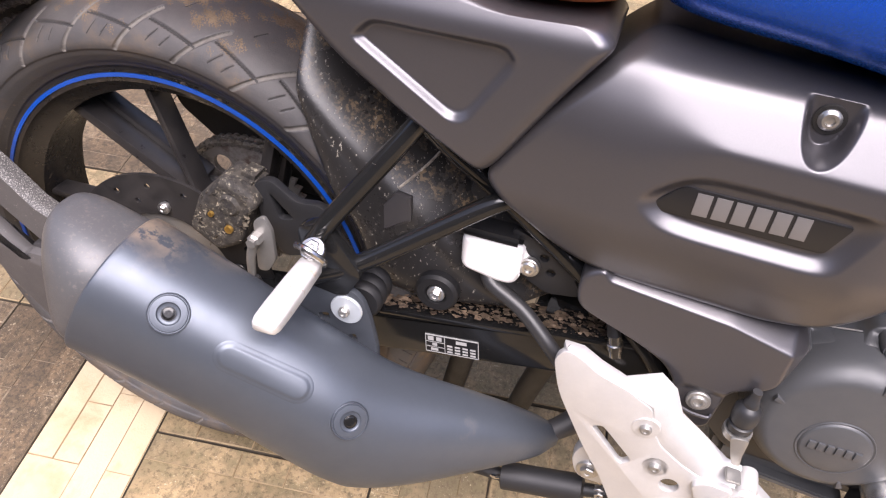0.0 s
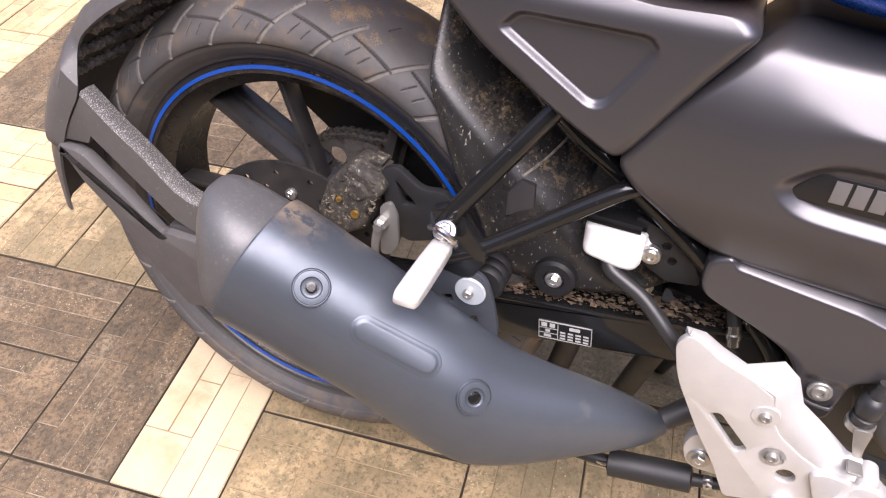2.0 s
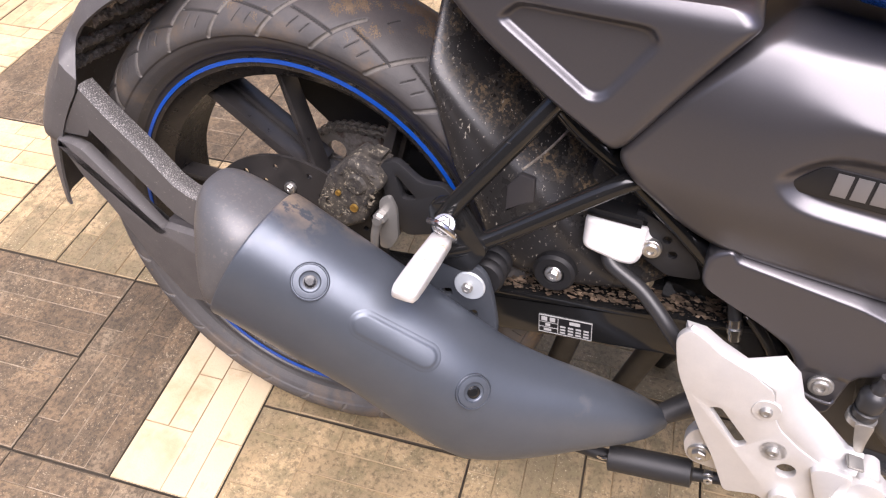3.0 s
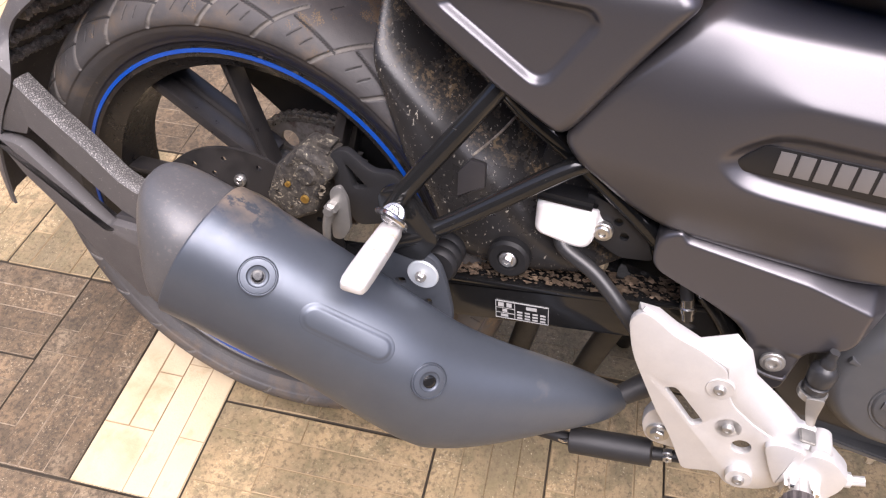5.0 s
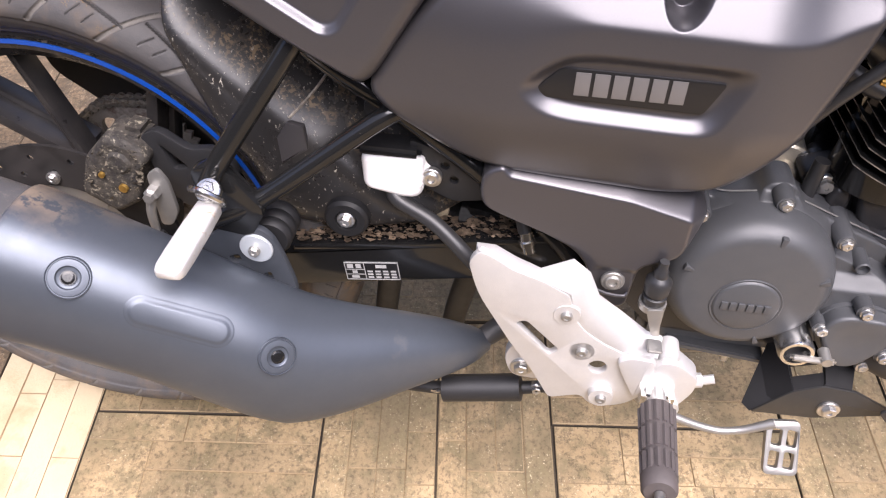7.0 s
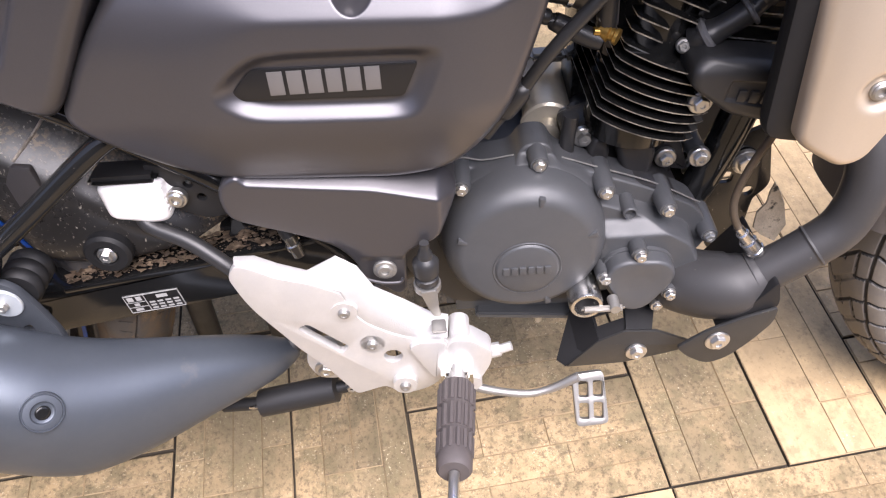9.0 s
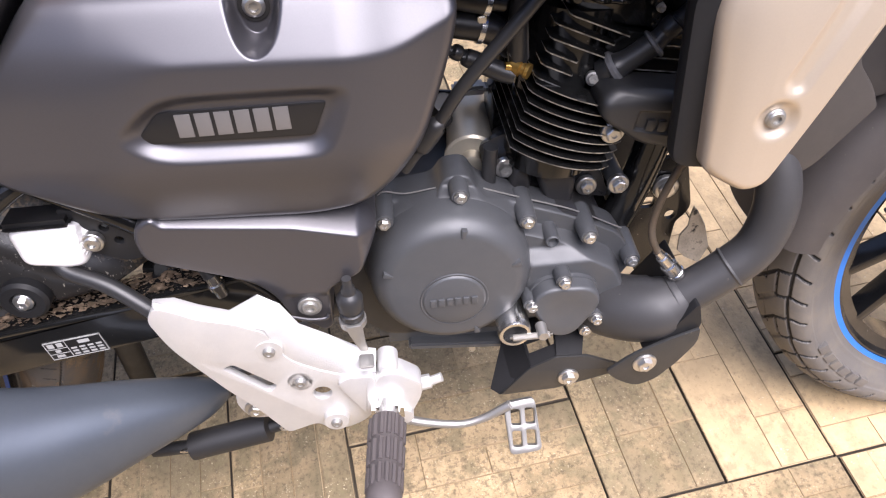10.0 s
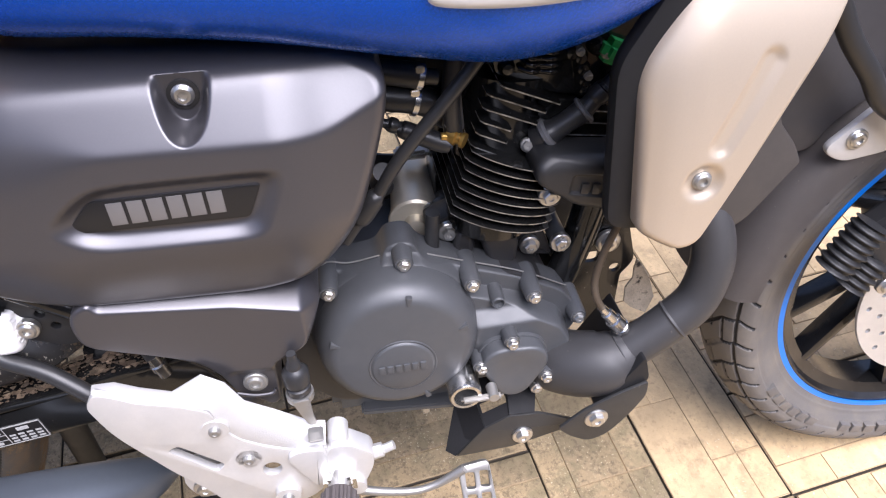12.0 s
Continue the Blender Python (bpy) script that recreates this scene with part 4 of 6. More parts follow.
def arch(cx, cu, from_, to, mid, half, low, rise, steps):
    """A mudguard: an arched section carried round a wheel's centre, from one angle to another."""
    bm = bmesh.new()
    rows = []
    for i in range(steps):
        a = radians(from_ + (to - from_) * i / (steps - 1))
        fade = 1 - 0.25 * smooth01((0.25 - i / (steps - 1)) / 0.25) ** 2
        row = []
        for j in range(29):
            t = radians(-104 + 208 * j / 28)
            w = half * math.sin(t) if abs(t) < math.pi / 2 else math.copysign(half, t)
            r = low + rise * fade * max(0.0, math.cos(t)) ** 0.6 - 0.012 * max(0.0, abs(t) - math.pi / 2)
            row.append(bm.verts.new(B(cx + r * math.cos(a), mid + w, cu + r * math.sin(a))))
        rows.append(row)
    for a, b in zip(rows, rows[1:]):
        for j in range(28):
            bm.faces.new((a[j], a[j + 1], b[j + 1], b[j]))
    bmesh.ops.solidify(bm, geom=list(bm.faces), thickness=0.004)
    return bm


def hugger_skin():
    """The flap behind the tyre: a flat-topped section with sloping cheeks, carried round the wheel's centre."""
    section = [(0.109, 0.301), (0.105, 0.313), (0.096, 0.326), (0.080, 0.338), (0.055, 0.346), (0.02, 0.349), (0.0, 0.349)]
    section = section + [(-w, r) for w, r in reversed(section[:-1])]
    bm, rows = bmesh.new(), []
    for i in range(57):
        deg = 112 + 70 * i / 56
        a = radians(deg)
        low = 0.302 + 0.016 * smooth01((144 - deg) / 12)
        k = 0.40 + 0.60 * smooth01((deg - 118) / 30) - 0.22 * smooth01((deg - 168) / 16)
        c = smooth01((deg - 136) / 4) * smooth01((166 - deg) / 8)
        row = [(0.109 + 0.0215 * c, low - 0.024 * c), (0.109 + 0.0225 * c, low - 0.010 * c)] + [(w + (0.0215 * c * max(0.0, 1 - (r - 0.301) / 0.042) if w > 0 else 0.0), low + (r - 0.301) * k) for w, r in section]
        rows.append([bm.verts.new(B(r * math.cos(a), 0.008 + w * (0.96 + 0.04 * k), 0.299 + r * math.sin(a))) for w, r in row])
    for a, b in zip(rows, rows[1:]):
        for j in range(len(section) + 1):
            bm.faces.new((a[j], a[j + 1], b[j + 1], b[j]))
    bmesh.ops.remove_doubles(bm, verts=bm.verts, dist=0.0002)
    bmesh.ops.solidify(bm, geom=list(bm.faces), thickness=0.003)
    return bm


def mud_rib(deg, seed):
    """A rib across the inside of the hugger, lumpy with mud."""
    a = radians(deg)
    bm = tube([(0.322 * math.cos(a), w, 0.299 + 0.322 * math.sin(a), 0.0055) for w in (-0.08, -0.04, 0.0, 0.04, 0.07, 0.096)], sides=18, steps=22)
    bm.normal_update()
    for v in bm.verts:
        v.co += v.normal * (0.0025 * noise.noise(v.co * 110 + Vector((seed, 0, 0))) + 0.003 * noise.noise(v.co * 270) + 0.0018 * noise.noise(v.co * 600))
    return bm


def skin(rows, thick):
    """A sheet through rows of points, given thickness."""
    bm = bmesh.new()
    grid = [[bm.verts.new(B(*p)) for p in row] for row in rows]
    for a, b in zip(grid, grid[1:]):
        for j in range(len(a) - 1):
            bm.faces.new((a[j], a[j + 1], b[j + 1], b[j]))
    bmesh.ops.recalc_face_normals(bm, faces=bm.faces)
    bmesh.ops.solidify(bm, geom=list(bm.faces), thickness=thick)
    return bm


def tail_hugger():
    """The wheel hugger: a curved flap behind the tyre on a two-bar arm with a slot."""
    hug = part("wheel_hugger", hugger_skin(), FLAP, BIKE, "black plastic wheel hugger flecked with dirt", 35)
    for k, deg in enumerate((126, 134, 142.5, 148.5)):
        part("inner_rib", mud_rib(deg, 3.7 * k), MUD_RIB, hug, "mud-caked rib inside the hugger", 70)
    upper = [(-0.2175, 0.4770), (-0.1874, 0.4490), (-0.1506, 0.4200), (-0.1158, 0.3880), (-0.098, 0.3790), (-0.06, 0.3730), (-0.02, 0.3720)]
    lower = [(-0.2165, 0.4260), (-0.1858, 0.4006), (-0.1597, 0.3784), (-0.1197, 0.3460), (-0.100, 0.3380), (-0.06, 0.3340), (-0.02, 0.3340)]
    arm = part("hugger_arm", skin([[(x, 0.1362, u - 0.003), (x0 * 0.5 + x * 0.5, 0.1368, (u + u0) / 2), (x0, 0.1362, u0), (x0 + 0.001, 0.1285, u0 + 0.001)] for (x, u), (x0, u0) in zip(upper, lower)], 0.003), FLAP, hug, "black arm with a dust-speckled top", 50)
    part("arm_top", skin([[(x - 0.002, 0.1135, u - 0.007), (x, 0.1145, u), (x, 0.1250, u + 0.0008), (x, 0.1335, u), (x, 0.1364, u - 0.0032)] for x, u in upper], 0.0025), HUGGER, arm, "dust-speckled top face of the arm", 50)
    part("arm_end", plate(rounded([(-0.2170, 0.4745, 0.002), (-0.2150, 0.4270, 0.001), (-0.2215, 0.4150, 0.001), (-0.2585, 0.4120, 0.002)], 0.002), 0.130, 0.1362, 0.001), FLAP, arm)
    low = rounded([(-0.262, 0.407, 0.003), (-0.238, 0.4075, 0.002), (-0.225, 0.404, 0.002), (-0.180, 0.366), (-0.138, 0.325), (-0.130, 0.331, 0.002), (-0.06, 0.331), (-0.04, 0.29), (-0.075, 0.235), (-0.115, 0.228), (-0.155, 0.268), (-0.205, 0.336), (-0.235, 0.366)], 0.006)
    part("lower_bar", plate(low, 0.127, 0.146, 0.0075), FLAP, arm, "grey lower bar of the arm")
    part("hugger_root", plate(rounded([(-0.135, 0.334), (-0.112, 0.339), (-0.03, 0.336), (-0.03, 0.29), (-0.10, 0.28)], 0.006), 0.110, 0.135, 0.003), DARK, arm)


tail_hugger()

# ---- bodywork ----
SIDE = rounded([(0.334, 0.551, 0.016), (0.350, 0.530, 0.02), (0.396, 0.4975, 0.03), (0.4265, 0.485, 0.03), (0.4774, 0.4785, 0.03), (0.569, 0.4725, 0.03), (0.606, 0.4805, 0.03), (0.632, 0.502, 0.03), (0.6545, 0.534, 0.03), (0.671, 0.580, 0.03), (0.682, 0.618, 0.02), (0.684, 0.645, 0.02), (0.65, 0.664, 0.02),
                (0.55, 0.668), (0.43, 0.674, 0.012), (0.405, 0.652, 0.02), (0.36, 0.595, 0.02)], 0.02)
RECESS = [(0.446, 0.568), (0.478, 0.597), (0.607, 0.594), (0.587, 0.544), (0.466, 0.549)]
POCKET = [(0.5335, 0.672), (0.571, 0.672), (0.5665, 0.640), (0.5625, 0.629), (0.557, 0.6225), (0.549, 0.620), (0.5425, 0.623), (0.538, 0.630), (0.5355, 0.640)]


def side_face(x, u):
    ridge = 0.6195 - 0.037 * (x - 0.466) + 0.45 * soft_up(x - 0.640, 0.006)
    w = 0.151 - 0.010 * smooth01((0.45 - x) / 0.1) - 0.022 * smooth01((x - 0.60) / 0.09)
    w -= 0.62 * soft_up(u - ridge, 0.0012 + 0.010 * smooth01((0.50 - x) / 0.08))
    w -= 1.3 * soft_up(u - 0.6565, 0.003)
    w -= 0.055 * smooth01((0.55 - u) / 0.11) * 0.55
    d = inside(RECESS, x, u, 0.006)
    w -= 0.0085 * smooth01((d + 0.004) / 0.013)
    k = smooth01((inside(POCKET, x, u, 0.002) + 0.003) / 0.006)
    w += (min(w, 0.1215) - w) * k
    return w


COVER = part("side_cover", pillow(SIDE, side_face, 0.03, 520, 170, 0.010, 0.008), GREY, BIKE, "matt graphite side cover with recessed badge", 50)
part("screw_washer", lathe([(0.0, 0.0105), (0.0012, 0.0105), (0.0016, 0.0095)], 0.551, 0.1213, 0.6435, 28), DARK_STEEL, COVER)
bolt(COVER, 0.551, 0.1225, 0.6435, 0.0066, 0.0032, STEEL, (0, 1, 0), 1.15, True, "cover_screw", "bright socket screw")


def badge():
    ol = [(0.4585, 0.5655), (0.4765, 0.5840), (0.5900, 0.5825), (0.5785, 0.5570), (0.463, 0.560)]
    b = part("badge", plate(rounded(ol, 0.004), 0.136, 0.1440, 0.0008), BADGE, COVER, "black badge with silver block marks")
    for i in range(6):
        x0 = 0.4868 + i * 0.0132
        u0, u1 = 0.5638, 0.5815
        part("badge_mark", plate([(x0, u0), (x0 + 0.0105, u0), (x0 + 0.0105, u1), (x0, u1)], 0.1435, 0.1447, 0.0002), SILVER, b, "plain silver bar")


badge()
TRI = rounded([(0.10, 0.74, 0.01), (0.178, 0.66), (0.217, 0.623), (0.276, 0.586), (0.3345, 0.5555, 0.008), (0.344, 0.566, 0.008), (0.382, 0.628), (0.410, 0.669, 0.005), (0.398, 0.680, 0.008), (0.336, 0.678), (0.25, 0.70), (0.15, 0.75)], 0.02)
TRI_RECESS = [(0.232, 0.643), (0.244, 0.656), (0.340, 0.6565), (0.347, 0.648), (0.318, 0.600), (0.308, 0.597)]


def tri_face(x, u):
    w = 0.152 - 0.6 * soft_up(u - 0.668, 0.003) - 0.05 * max(0, 0.58 - u)
    return w - 0.006 * smooth01((inside(TRI_RECESS, x, u, 0.002) + 0.003) / 0.006)


part("tail_side_panel", pillow(TRI, tri_face, 0.06, 260, 70, 0.012, 0.012), GREY, BIKE, "matt graphite triangular side panel with a sunken triangle", 50)
LOW = rounded([(0.4245, 0.467, 0.012), (0.4275, 0.482, 0.008), (0.4405, 0.490, 0.006), (0.50, 0.486), (0.56, 0.480), (0.606, 0.466, 0.006), (0.6145, 0.452, 0.008), (0.607, 0.434, 0.010), (0.595, 0.414), (0.583, 0.408), (0.5675, 0.400, 0.006), (0.5645, 0.346, 0.005), (0.5575, 0.340, 0.006), (0.531, 0.363, 0.008),
               (0.5235, 0.392, 0.012), (0.5095, 0.411), (0.480, 0.4275), (0.447, 0.4405), (0.4275, 0.4495, 0.012)], 0.02)


def low_face(x, u):
    edge = 0.481 + 1.1 * soft_up(0.4487 - x, 0.001) - 0.1226 * (x - 0.4487) - 0.15 * soft_up(x - 0.5466, 0.002)
    w = 0.1355 - 1.6 * soft_up(u - edge, 0.0007) - 1.25 * soft_up(x - 0.598, 0.0008)
    return w - 0.10 * soft_up(0.4187 - 0.35 * (x - 0.5) - u, 0.004) - 0.004 * smooth01((0.4 - u) / 0.012) * smooth01((x - 0.525) / 0.01)


LOWER = part("lower_cover", pillow(LOW, low_face, 0.07, 300, 90, 0.005, 0.004), GREY, BIKE, "matt graphite lower cover with a bright shoulder", 50)
bolt(LOWER, 0.5475, 0.131, 0.379, 0.0075, 0.004, DULL, washer=1.4, socket=True, name="cover_screw")
part("airbox_body", plate(rounded([(0.36, 0.55), (0.43, 0.48), (0.62, 0.48), (0.66, 0.53), (0.675, 0.62), (0.45, 0.65)], 0.02), -0.13, 0.06, 0.01), PLASTIC, BIKE, "black plastic airbox")


def fuel_tank():
    st = [(0.415, MID, 0.765, 0.10, 0.075), (0.45, MID, 0.765, 0.135, 0.085), (0.53, MID, 0.768, 0.150, 0.095), (0.62, MID, 0.775, 0.155, 0.118), (0.70, MID, 0.780, 0.160, 0.141),
          (0.76, MID, 0.785, 0.162, 0.156), (0.81, MID, 0.795, 0.158, 0.154), (0.86, MID, 0.81, 0.14, 0.138), (0.91, MID, 0.82, 0.10, 0.09)]
    t = part("fuel_tank", loft(st, 96, 3.6), BLUE, BIKE, "glossy blue fuel tank with a white flash", 60)
    part("tank_flash", loft([(0.706, MID, 0.745, 0.1605, 0.04), (0.716, MID, 0.745, 0.163, 0.050), (0.77, MID, 0.745, 0.1665, 0.054), (0.83, MID, 0.748, 0.1575, 0.056), (0.85, MID, 0.76, 0.148, 0.06)], 64, 10.0), WHITE, t, "white tank flash")


fuel_tank()
part("seat", loft([(-0.30, MID, 0.80, 0.08, 0.03), (-0.2, MID, 0.79, 0.11, 0.04), (0.0, MID, 0.775, 0.125, 0.05), (0.2, MID, 0.74, 0.138, 0.052), (0.34, MID, 0.722, 0.138, 0.048), (0.40, MID, 0.728, 0.13, 0.045), (0.43, MID, 0.745, 0.10, 0.03)], 48, 3.0), SEAT, BIKE, "tan leatherette saddle", 60)
SHR = rounded([(0.872, 0.492, 0.008), (0.862, 0.626, 0.02), (0.893, 0.684, 0.03), (0.93, 0.74, 0.03), (1.03, 0.735, 0.02), (1.008, 0.668, 0.03), (0.972, 0.592), (0.92, 0.478, 0.008), (0.905, 0.474, 0.01)], 0.02)


def shroud_face(x, u):
    w = 0.152 - 0.10 * max(0, 0.905 - x) - 0.55 * max(0.0, u - 0.54) ** 2 - 0.25 * soft_up(u - 0.645, 0.012) - 0.30 * soft_up(x - (0.935 + (u - 0.5) * 0.42), 0.004)
    w -= 0.55 * soft_up(0.884 + 0.5 * soft_up(u - 0.626, 0.01) - x, 0.005)
    w -= 0.0040 * smooth01((0.012 - pill(x, u, (0.924, 0.570), (0.952, 0.632))) / 0.009)
    return w - 0.005 * smooth01((0.018 - math.hypot(x - 0.9155, u - 0.54)) / 0.009)


part("far_shroud", plate(rounded([(0.85, 0.50), (0.85, 0.63), (0.89, 0.70), (1.0, 0.73), (0.96, 0.60), (0.91, 0.48)], 0.015), -0.145, -0.125, 0.004), PLASTIC, BIKE, "black inner face of the far shroud")
SHROUD_PANEL = part("radiator_shroud", pillow(SHR, shroud_face, 0.10, 240, 60, 0.008, 0.008), SHROUD, BIKE, "champagne-coloured side shroud", 50)
part("shroud_backing", plate(rounded([(0.852, 0.488), (0.846, 0.63), (0.872, 0.672), (0.91, 0.74), (1.0, 0.74), (0.93, 0.60), (0.90, 0.48)], 0.015), 0.108, 0.126, 0.006), BACKING, SHROUD_PANEL, "black plastic shroud backing")
bolt(SHROUD_PANEL, 0.9155, 0.1475, 0.54, 0.0068, 0.004, DULL, washer=1.15, socket=True, name="shroud_screw")

# ---- engine ----
CASE = part("crankcase", join(plate(rounded([(0.56, 0.40), (0.60, 0.40), (0.68, 0.398), (0.74, 0.40), (0.80, 0.395), (0.84, 0.365), (0.85, 0.30), (0.83, 0.265), (0.77, 0.243), (0.61, 0.25), (0.56, 0.30)], 0.015), -0.10, 0.055, 0.006),
                              plate(rounded([(0.735, 0.435), (0.815, 0.445), (0.835, 0.40), (0.83, 0.36), (0.74, 0.36)], 0.01), -0.07, 0.008, 0.006)), DARK_ALLOY, BIKE, "black-painted alloy crankcase")
part("far_crankcase", plate(rounded([(0.735, 0.36), (0.735, 0.54), (0.76, 0.575), (0.86, 0.575), (0.885, 0.50), (0.87, 0.40), (0.84, 0.34)], 0.015), -0.105, -0.045, 0.006), GLOSS, CASE, "black far half of the engine")
# Added black filler that keeps the bright floor from showing past the cylinder.
part("far_gear_case", plate(rounded([(0.60, 0.36), (0.60, 0.50), (0.655, 0.515), (0.675, 0.44), (0.74, 0.43), (0.74, 0.36)], 0.015), -0.13, -0.125, 0.002), PLASTIC, CASE)
part("sump", box(0.60, 0.78, -0.07, 0.05, 0.225, 0.26, 0.01), ENGINE, CASE)


def clutch_cover():
    cx, cu = 0.676, 0.3575
    ol = rounded([(0.606, 0.408), (0.615, 0.433), (0.628, 0.428), (0.667, 0.433), (0.676, 0.449), (0.698, 0.4495), (0.706, 0.432), (0.745, 0.412), (0.80, 0.390), (0.850, 0.362), (0.867, 0.325), (0.845, 0.293), (0.80, 0.273), (0.76, 0.250), (0.70, 0.270), (0.65, 0.267), (0.605, 0.295), (0.592, 0.355)], 0.016)

    def face(x, u):
        r = math.hypot(x - cx, u - cu)
        a = 0.056 + 0.014 * smooth01((0.0835 - r) / 0.006)
        b = 0.050 + 0.022 * smooth01((inside([(0.70, 0.400), (0.745, 0.393), (0.80, 0.371), (0.838, 0.346), (0.850, 0.322), (0.840, 0.298), (0.80, 0.285), (0.72, 0.285)], x, u) + 0.004) / 0.009)
        b += 0.014 * smooth01((0.372 - u) / 0.016) * smooth01((x - 0.735) / 0.02) * smooth01((b - 0.055) / 0.012)
        return max(a, b)
    cov = part("clutch_cover", pillow(ol, face, 0.020, 300, 110, 0.003, 0.003), ENGINE, CASE, "matt dark grey clutch cover", 50)
    dome = lathe([(0.055, 0.0795), (0.073, 0.0780), (0.086, 0.0755), (0.0925, 0.0730), (0.0980, 0.0690), (0.1015, 0.0645), (0.1030, 0.0615), (0.1036, 0.0580), (0.1036, 0.0)], cx, 0, cu, 96)
    part("clutch_dome", dome, ENGINE, cov, "stepped round clutch dome")
    part("dome_disc", lathe([(0.10, 0.0325), (0.1041, 0.0325), (0.1046, 0.0318), (0.1040, 0.0306), (0.1040, 0.0300), (0.1055, 0.0289), (0.1062, 0.0274), (0.1062, 0.0)], 0.6765, 0, 0.3425, 64), ENGINE, cov, "round raised boss with cast marks")
    for a in (80, 160, 290, 20):
        d = Vector((math.cos(radians(a)), math.sin(radians(a))))
        q = Vector((-d.y, d.x)) * 0.003
        ol = [Vector((cx, cu)) + d * 0.058 + q * 0.5, Vector((cx, cu)) + d * 0.058 - q * 0.5, Vector((cx, cu)) + d * 0.0675 - q, Vector((cx, cu)) + d * 0.0675 + q]
        part("dome_rib", plate(ol, 0.090, 0.1043, 0.0012), ENGINE, cov)
    for i in range(6):
        x = 0.6535 + i * 0.0078
        part("cast_mark", plate([(x, 0.3380), (x + 0.0058, 0.3380), (x + 0.0058, 0.3470), (x, 0.3470)], 0.105, 0.1080, 0.0006), ENGINE, cov)
    for x, u, w in ((0.6877, 0.4395, 0.077), (0.7492, 0.4065, 0.080), (0.809, 0.3820, 0.081), (0.6183, 0.4245, 0.085), (0.8585, 0.3385, 0.072)):
        part("boss", lathe([(w - 0.045, 0.0105), (w - 0.004, 0.0088), (w - 0.002, 0.0078)], x, 0, u, 18), ENGINE, cov)
        bolt(cov, x, w - 0.002, u, 0.0052, 0.005, washer=1.2)
    part("oil_dipstick_boss", lathe([(0.05, 0.0085), (0.078, 0.0068), (0.079, 0.0055), (0.074, 0.0042), (0.074, 0)], 0.774, 0, 0.380, 16), ENGINE, cov)
    filt = part("oil_filter_cover", pillow([(0.785 + (0.0315 + 0.0038 * math.cos(3 * a - 1.4)) * math.cos(a), 0.314 + (0.0330 + 0.0038 * math.cos(3 * a - 1.4)) * math.sin(a)) for a in [i * math.pi / 30 for i in range(60)]], lambda x, u: 0.1045 + 0.0015 * smooth01((math.hypot(x - 0.785, u - 0.314) - 0.006) / 0.02), 0.06, 90, 30, 0.004, 0.004), ENGINE, cov, "dark oil filter cover")
    part("filter_flange", plate([(0.785 + 0.0345 * math.cos(a) + 0.003 * math.cos(3 * a - 1.4) * math.cos(a), 0.313 + (0.0360 + 0.003 * math.cos(3 * a - 1.4)) * math.sin(a)) for a in [i * math.pi / 30 for i in range(60)]], 0.05, 0.0905, 0.0015), ENGINE, filt)
    for x, u in ((0.782, 0.3490), (0.818, 0.2950), (0.752, 0.322)):
        part("boss", lathe([(0.05, 0.0085), (0.101, 0.008)], x, 0, u, 14), ENGINE, filt)
        bolt(filt, x, 0.102, u, 0.0052, 0.006, washer=1.2)
    cap = part("oil_filler_cap", lathe([(0.08, 0.0165), (0.116, 0.0165), (0.1195, 0.0150), (0.1195, 0.0120), (0.114, 0.0108), (0.108, 0.0105), (0.108, 0.0)], 0.733, 0, 0.302, 36), CHROME, cov, "bright oil filler cap")
    part("cap_grip", join(box(0.728, 0.770, 0.116, 0.123, 0.294, 0.302, 0.003), lathe([(0.108, 0.0055), (0.124, 0.005)], 0.760, 0, 0.300, 12)), DULL, cap)
    part("cap_core", lathe([(0.10, 0.0108), (0.1095, 0.0106), (0.1095, 0)], 0.733, 0, 0.302, 24), PLASTIC, cap, "black cap centre")
    part("boss", lathe([(0.02, 0.013), (0.070, 0.012)], 0.8405, 0, 0.2975, 18), DARK, cov)
    bolt(cov, 0.8405, 0.0705, 0.2975, 0.0082, 0.008, washer=1.35)
    bolt(cov, 0.812, 0.092, 0.268, 0.0045, 0.004)


clutch_cover()
for x, w, u in ((0.8213, 0.068, 0.489), (0.8198, 0.019, 0.398), (0.738, 0.018, 0.427), (0.8483, 0.030, 0.4045)):
    part("boss", lathe([(-0.03, 0.010), (w - 0.002, 0.009)], x, 0, u, 14), ENGINE, CASE)
    bolt(CASE, x, w, u, 0.007, 0.007)
part("crankcase_seam", box(0.63, 0.735, -0.08, 0.062, 0.226, 0.234, 0.002, (0, 6, 0)), ENGINE, CASE)
bolt(CASE, 0.699, 0.05, 0.218, 0.0045, 0.008, axis=(0, 0.3, -1))
part("case_hump", pillow(rounded([(0.764, 0.428), (0.772, 0.444), (0.796, 0.438), (0.806, 0.414), (0.802, 0.386), (0.776, 0.392)], 0.008), lambda x, u: 0.034 - 0.5 * soft_up(u - 0.425, 0.004), -0.01, 80, 20, 0.008, 0.008), DARK_ALLOY, CASE, "black cast hump", 60)
part("case_hump", pillow(rounded([(0.740, 0.418), (0.746, 0.434), (0.758, 0.436), (0.763, 0.415), (0.758, 0.395), (0.745, 0.398)], 0.007), lambda x, u: 0.030 - 0.5 * soft_up(u - 0.428, 0.004), -0.01, 80, 20, 0.007, 0.007), DARK_ALLOY, CASE, "black cast hump", 60)
part("case_ledge", plate(rounded([(0.715, 0.432), (0.750, 0.446), (0.805, 0.436), (0.835, 0.412), (0.848, 0.375), (0.80, 0.385), (0.73, 0.408)], 0.008), -0.02, 0.012, 0.004), DARK_ALLOY, CASE, "black cast ledge above the cover")
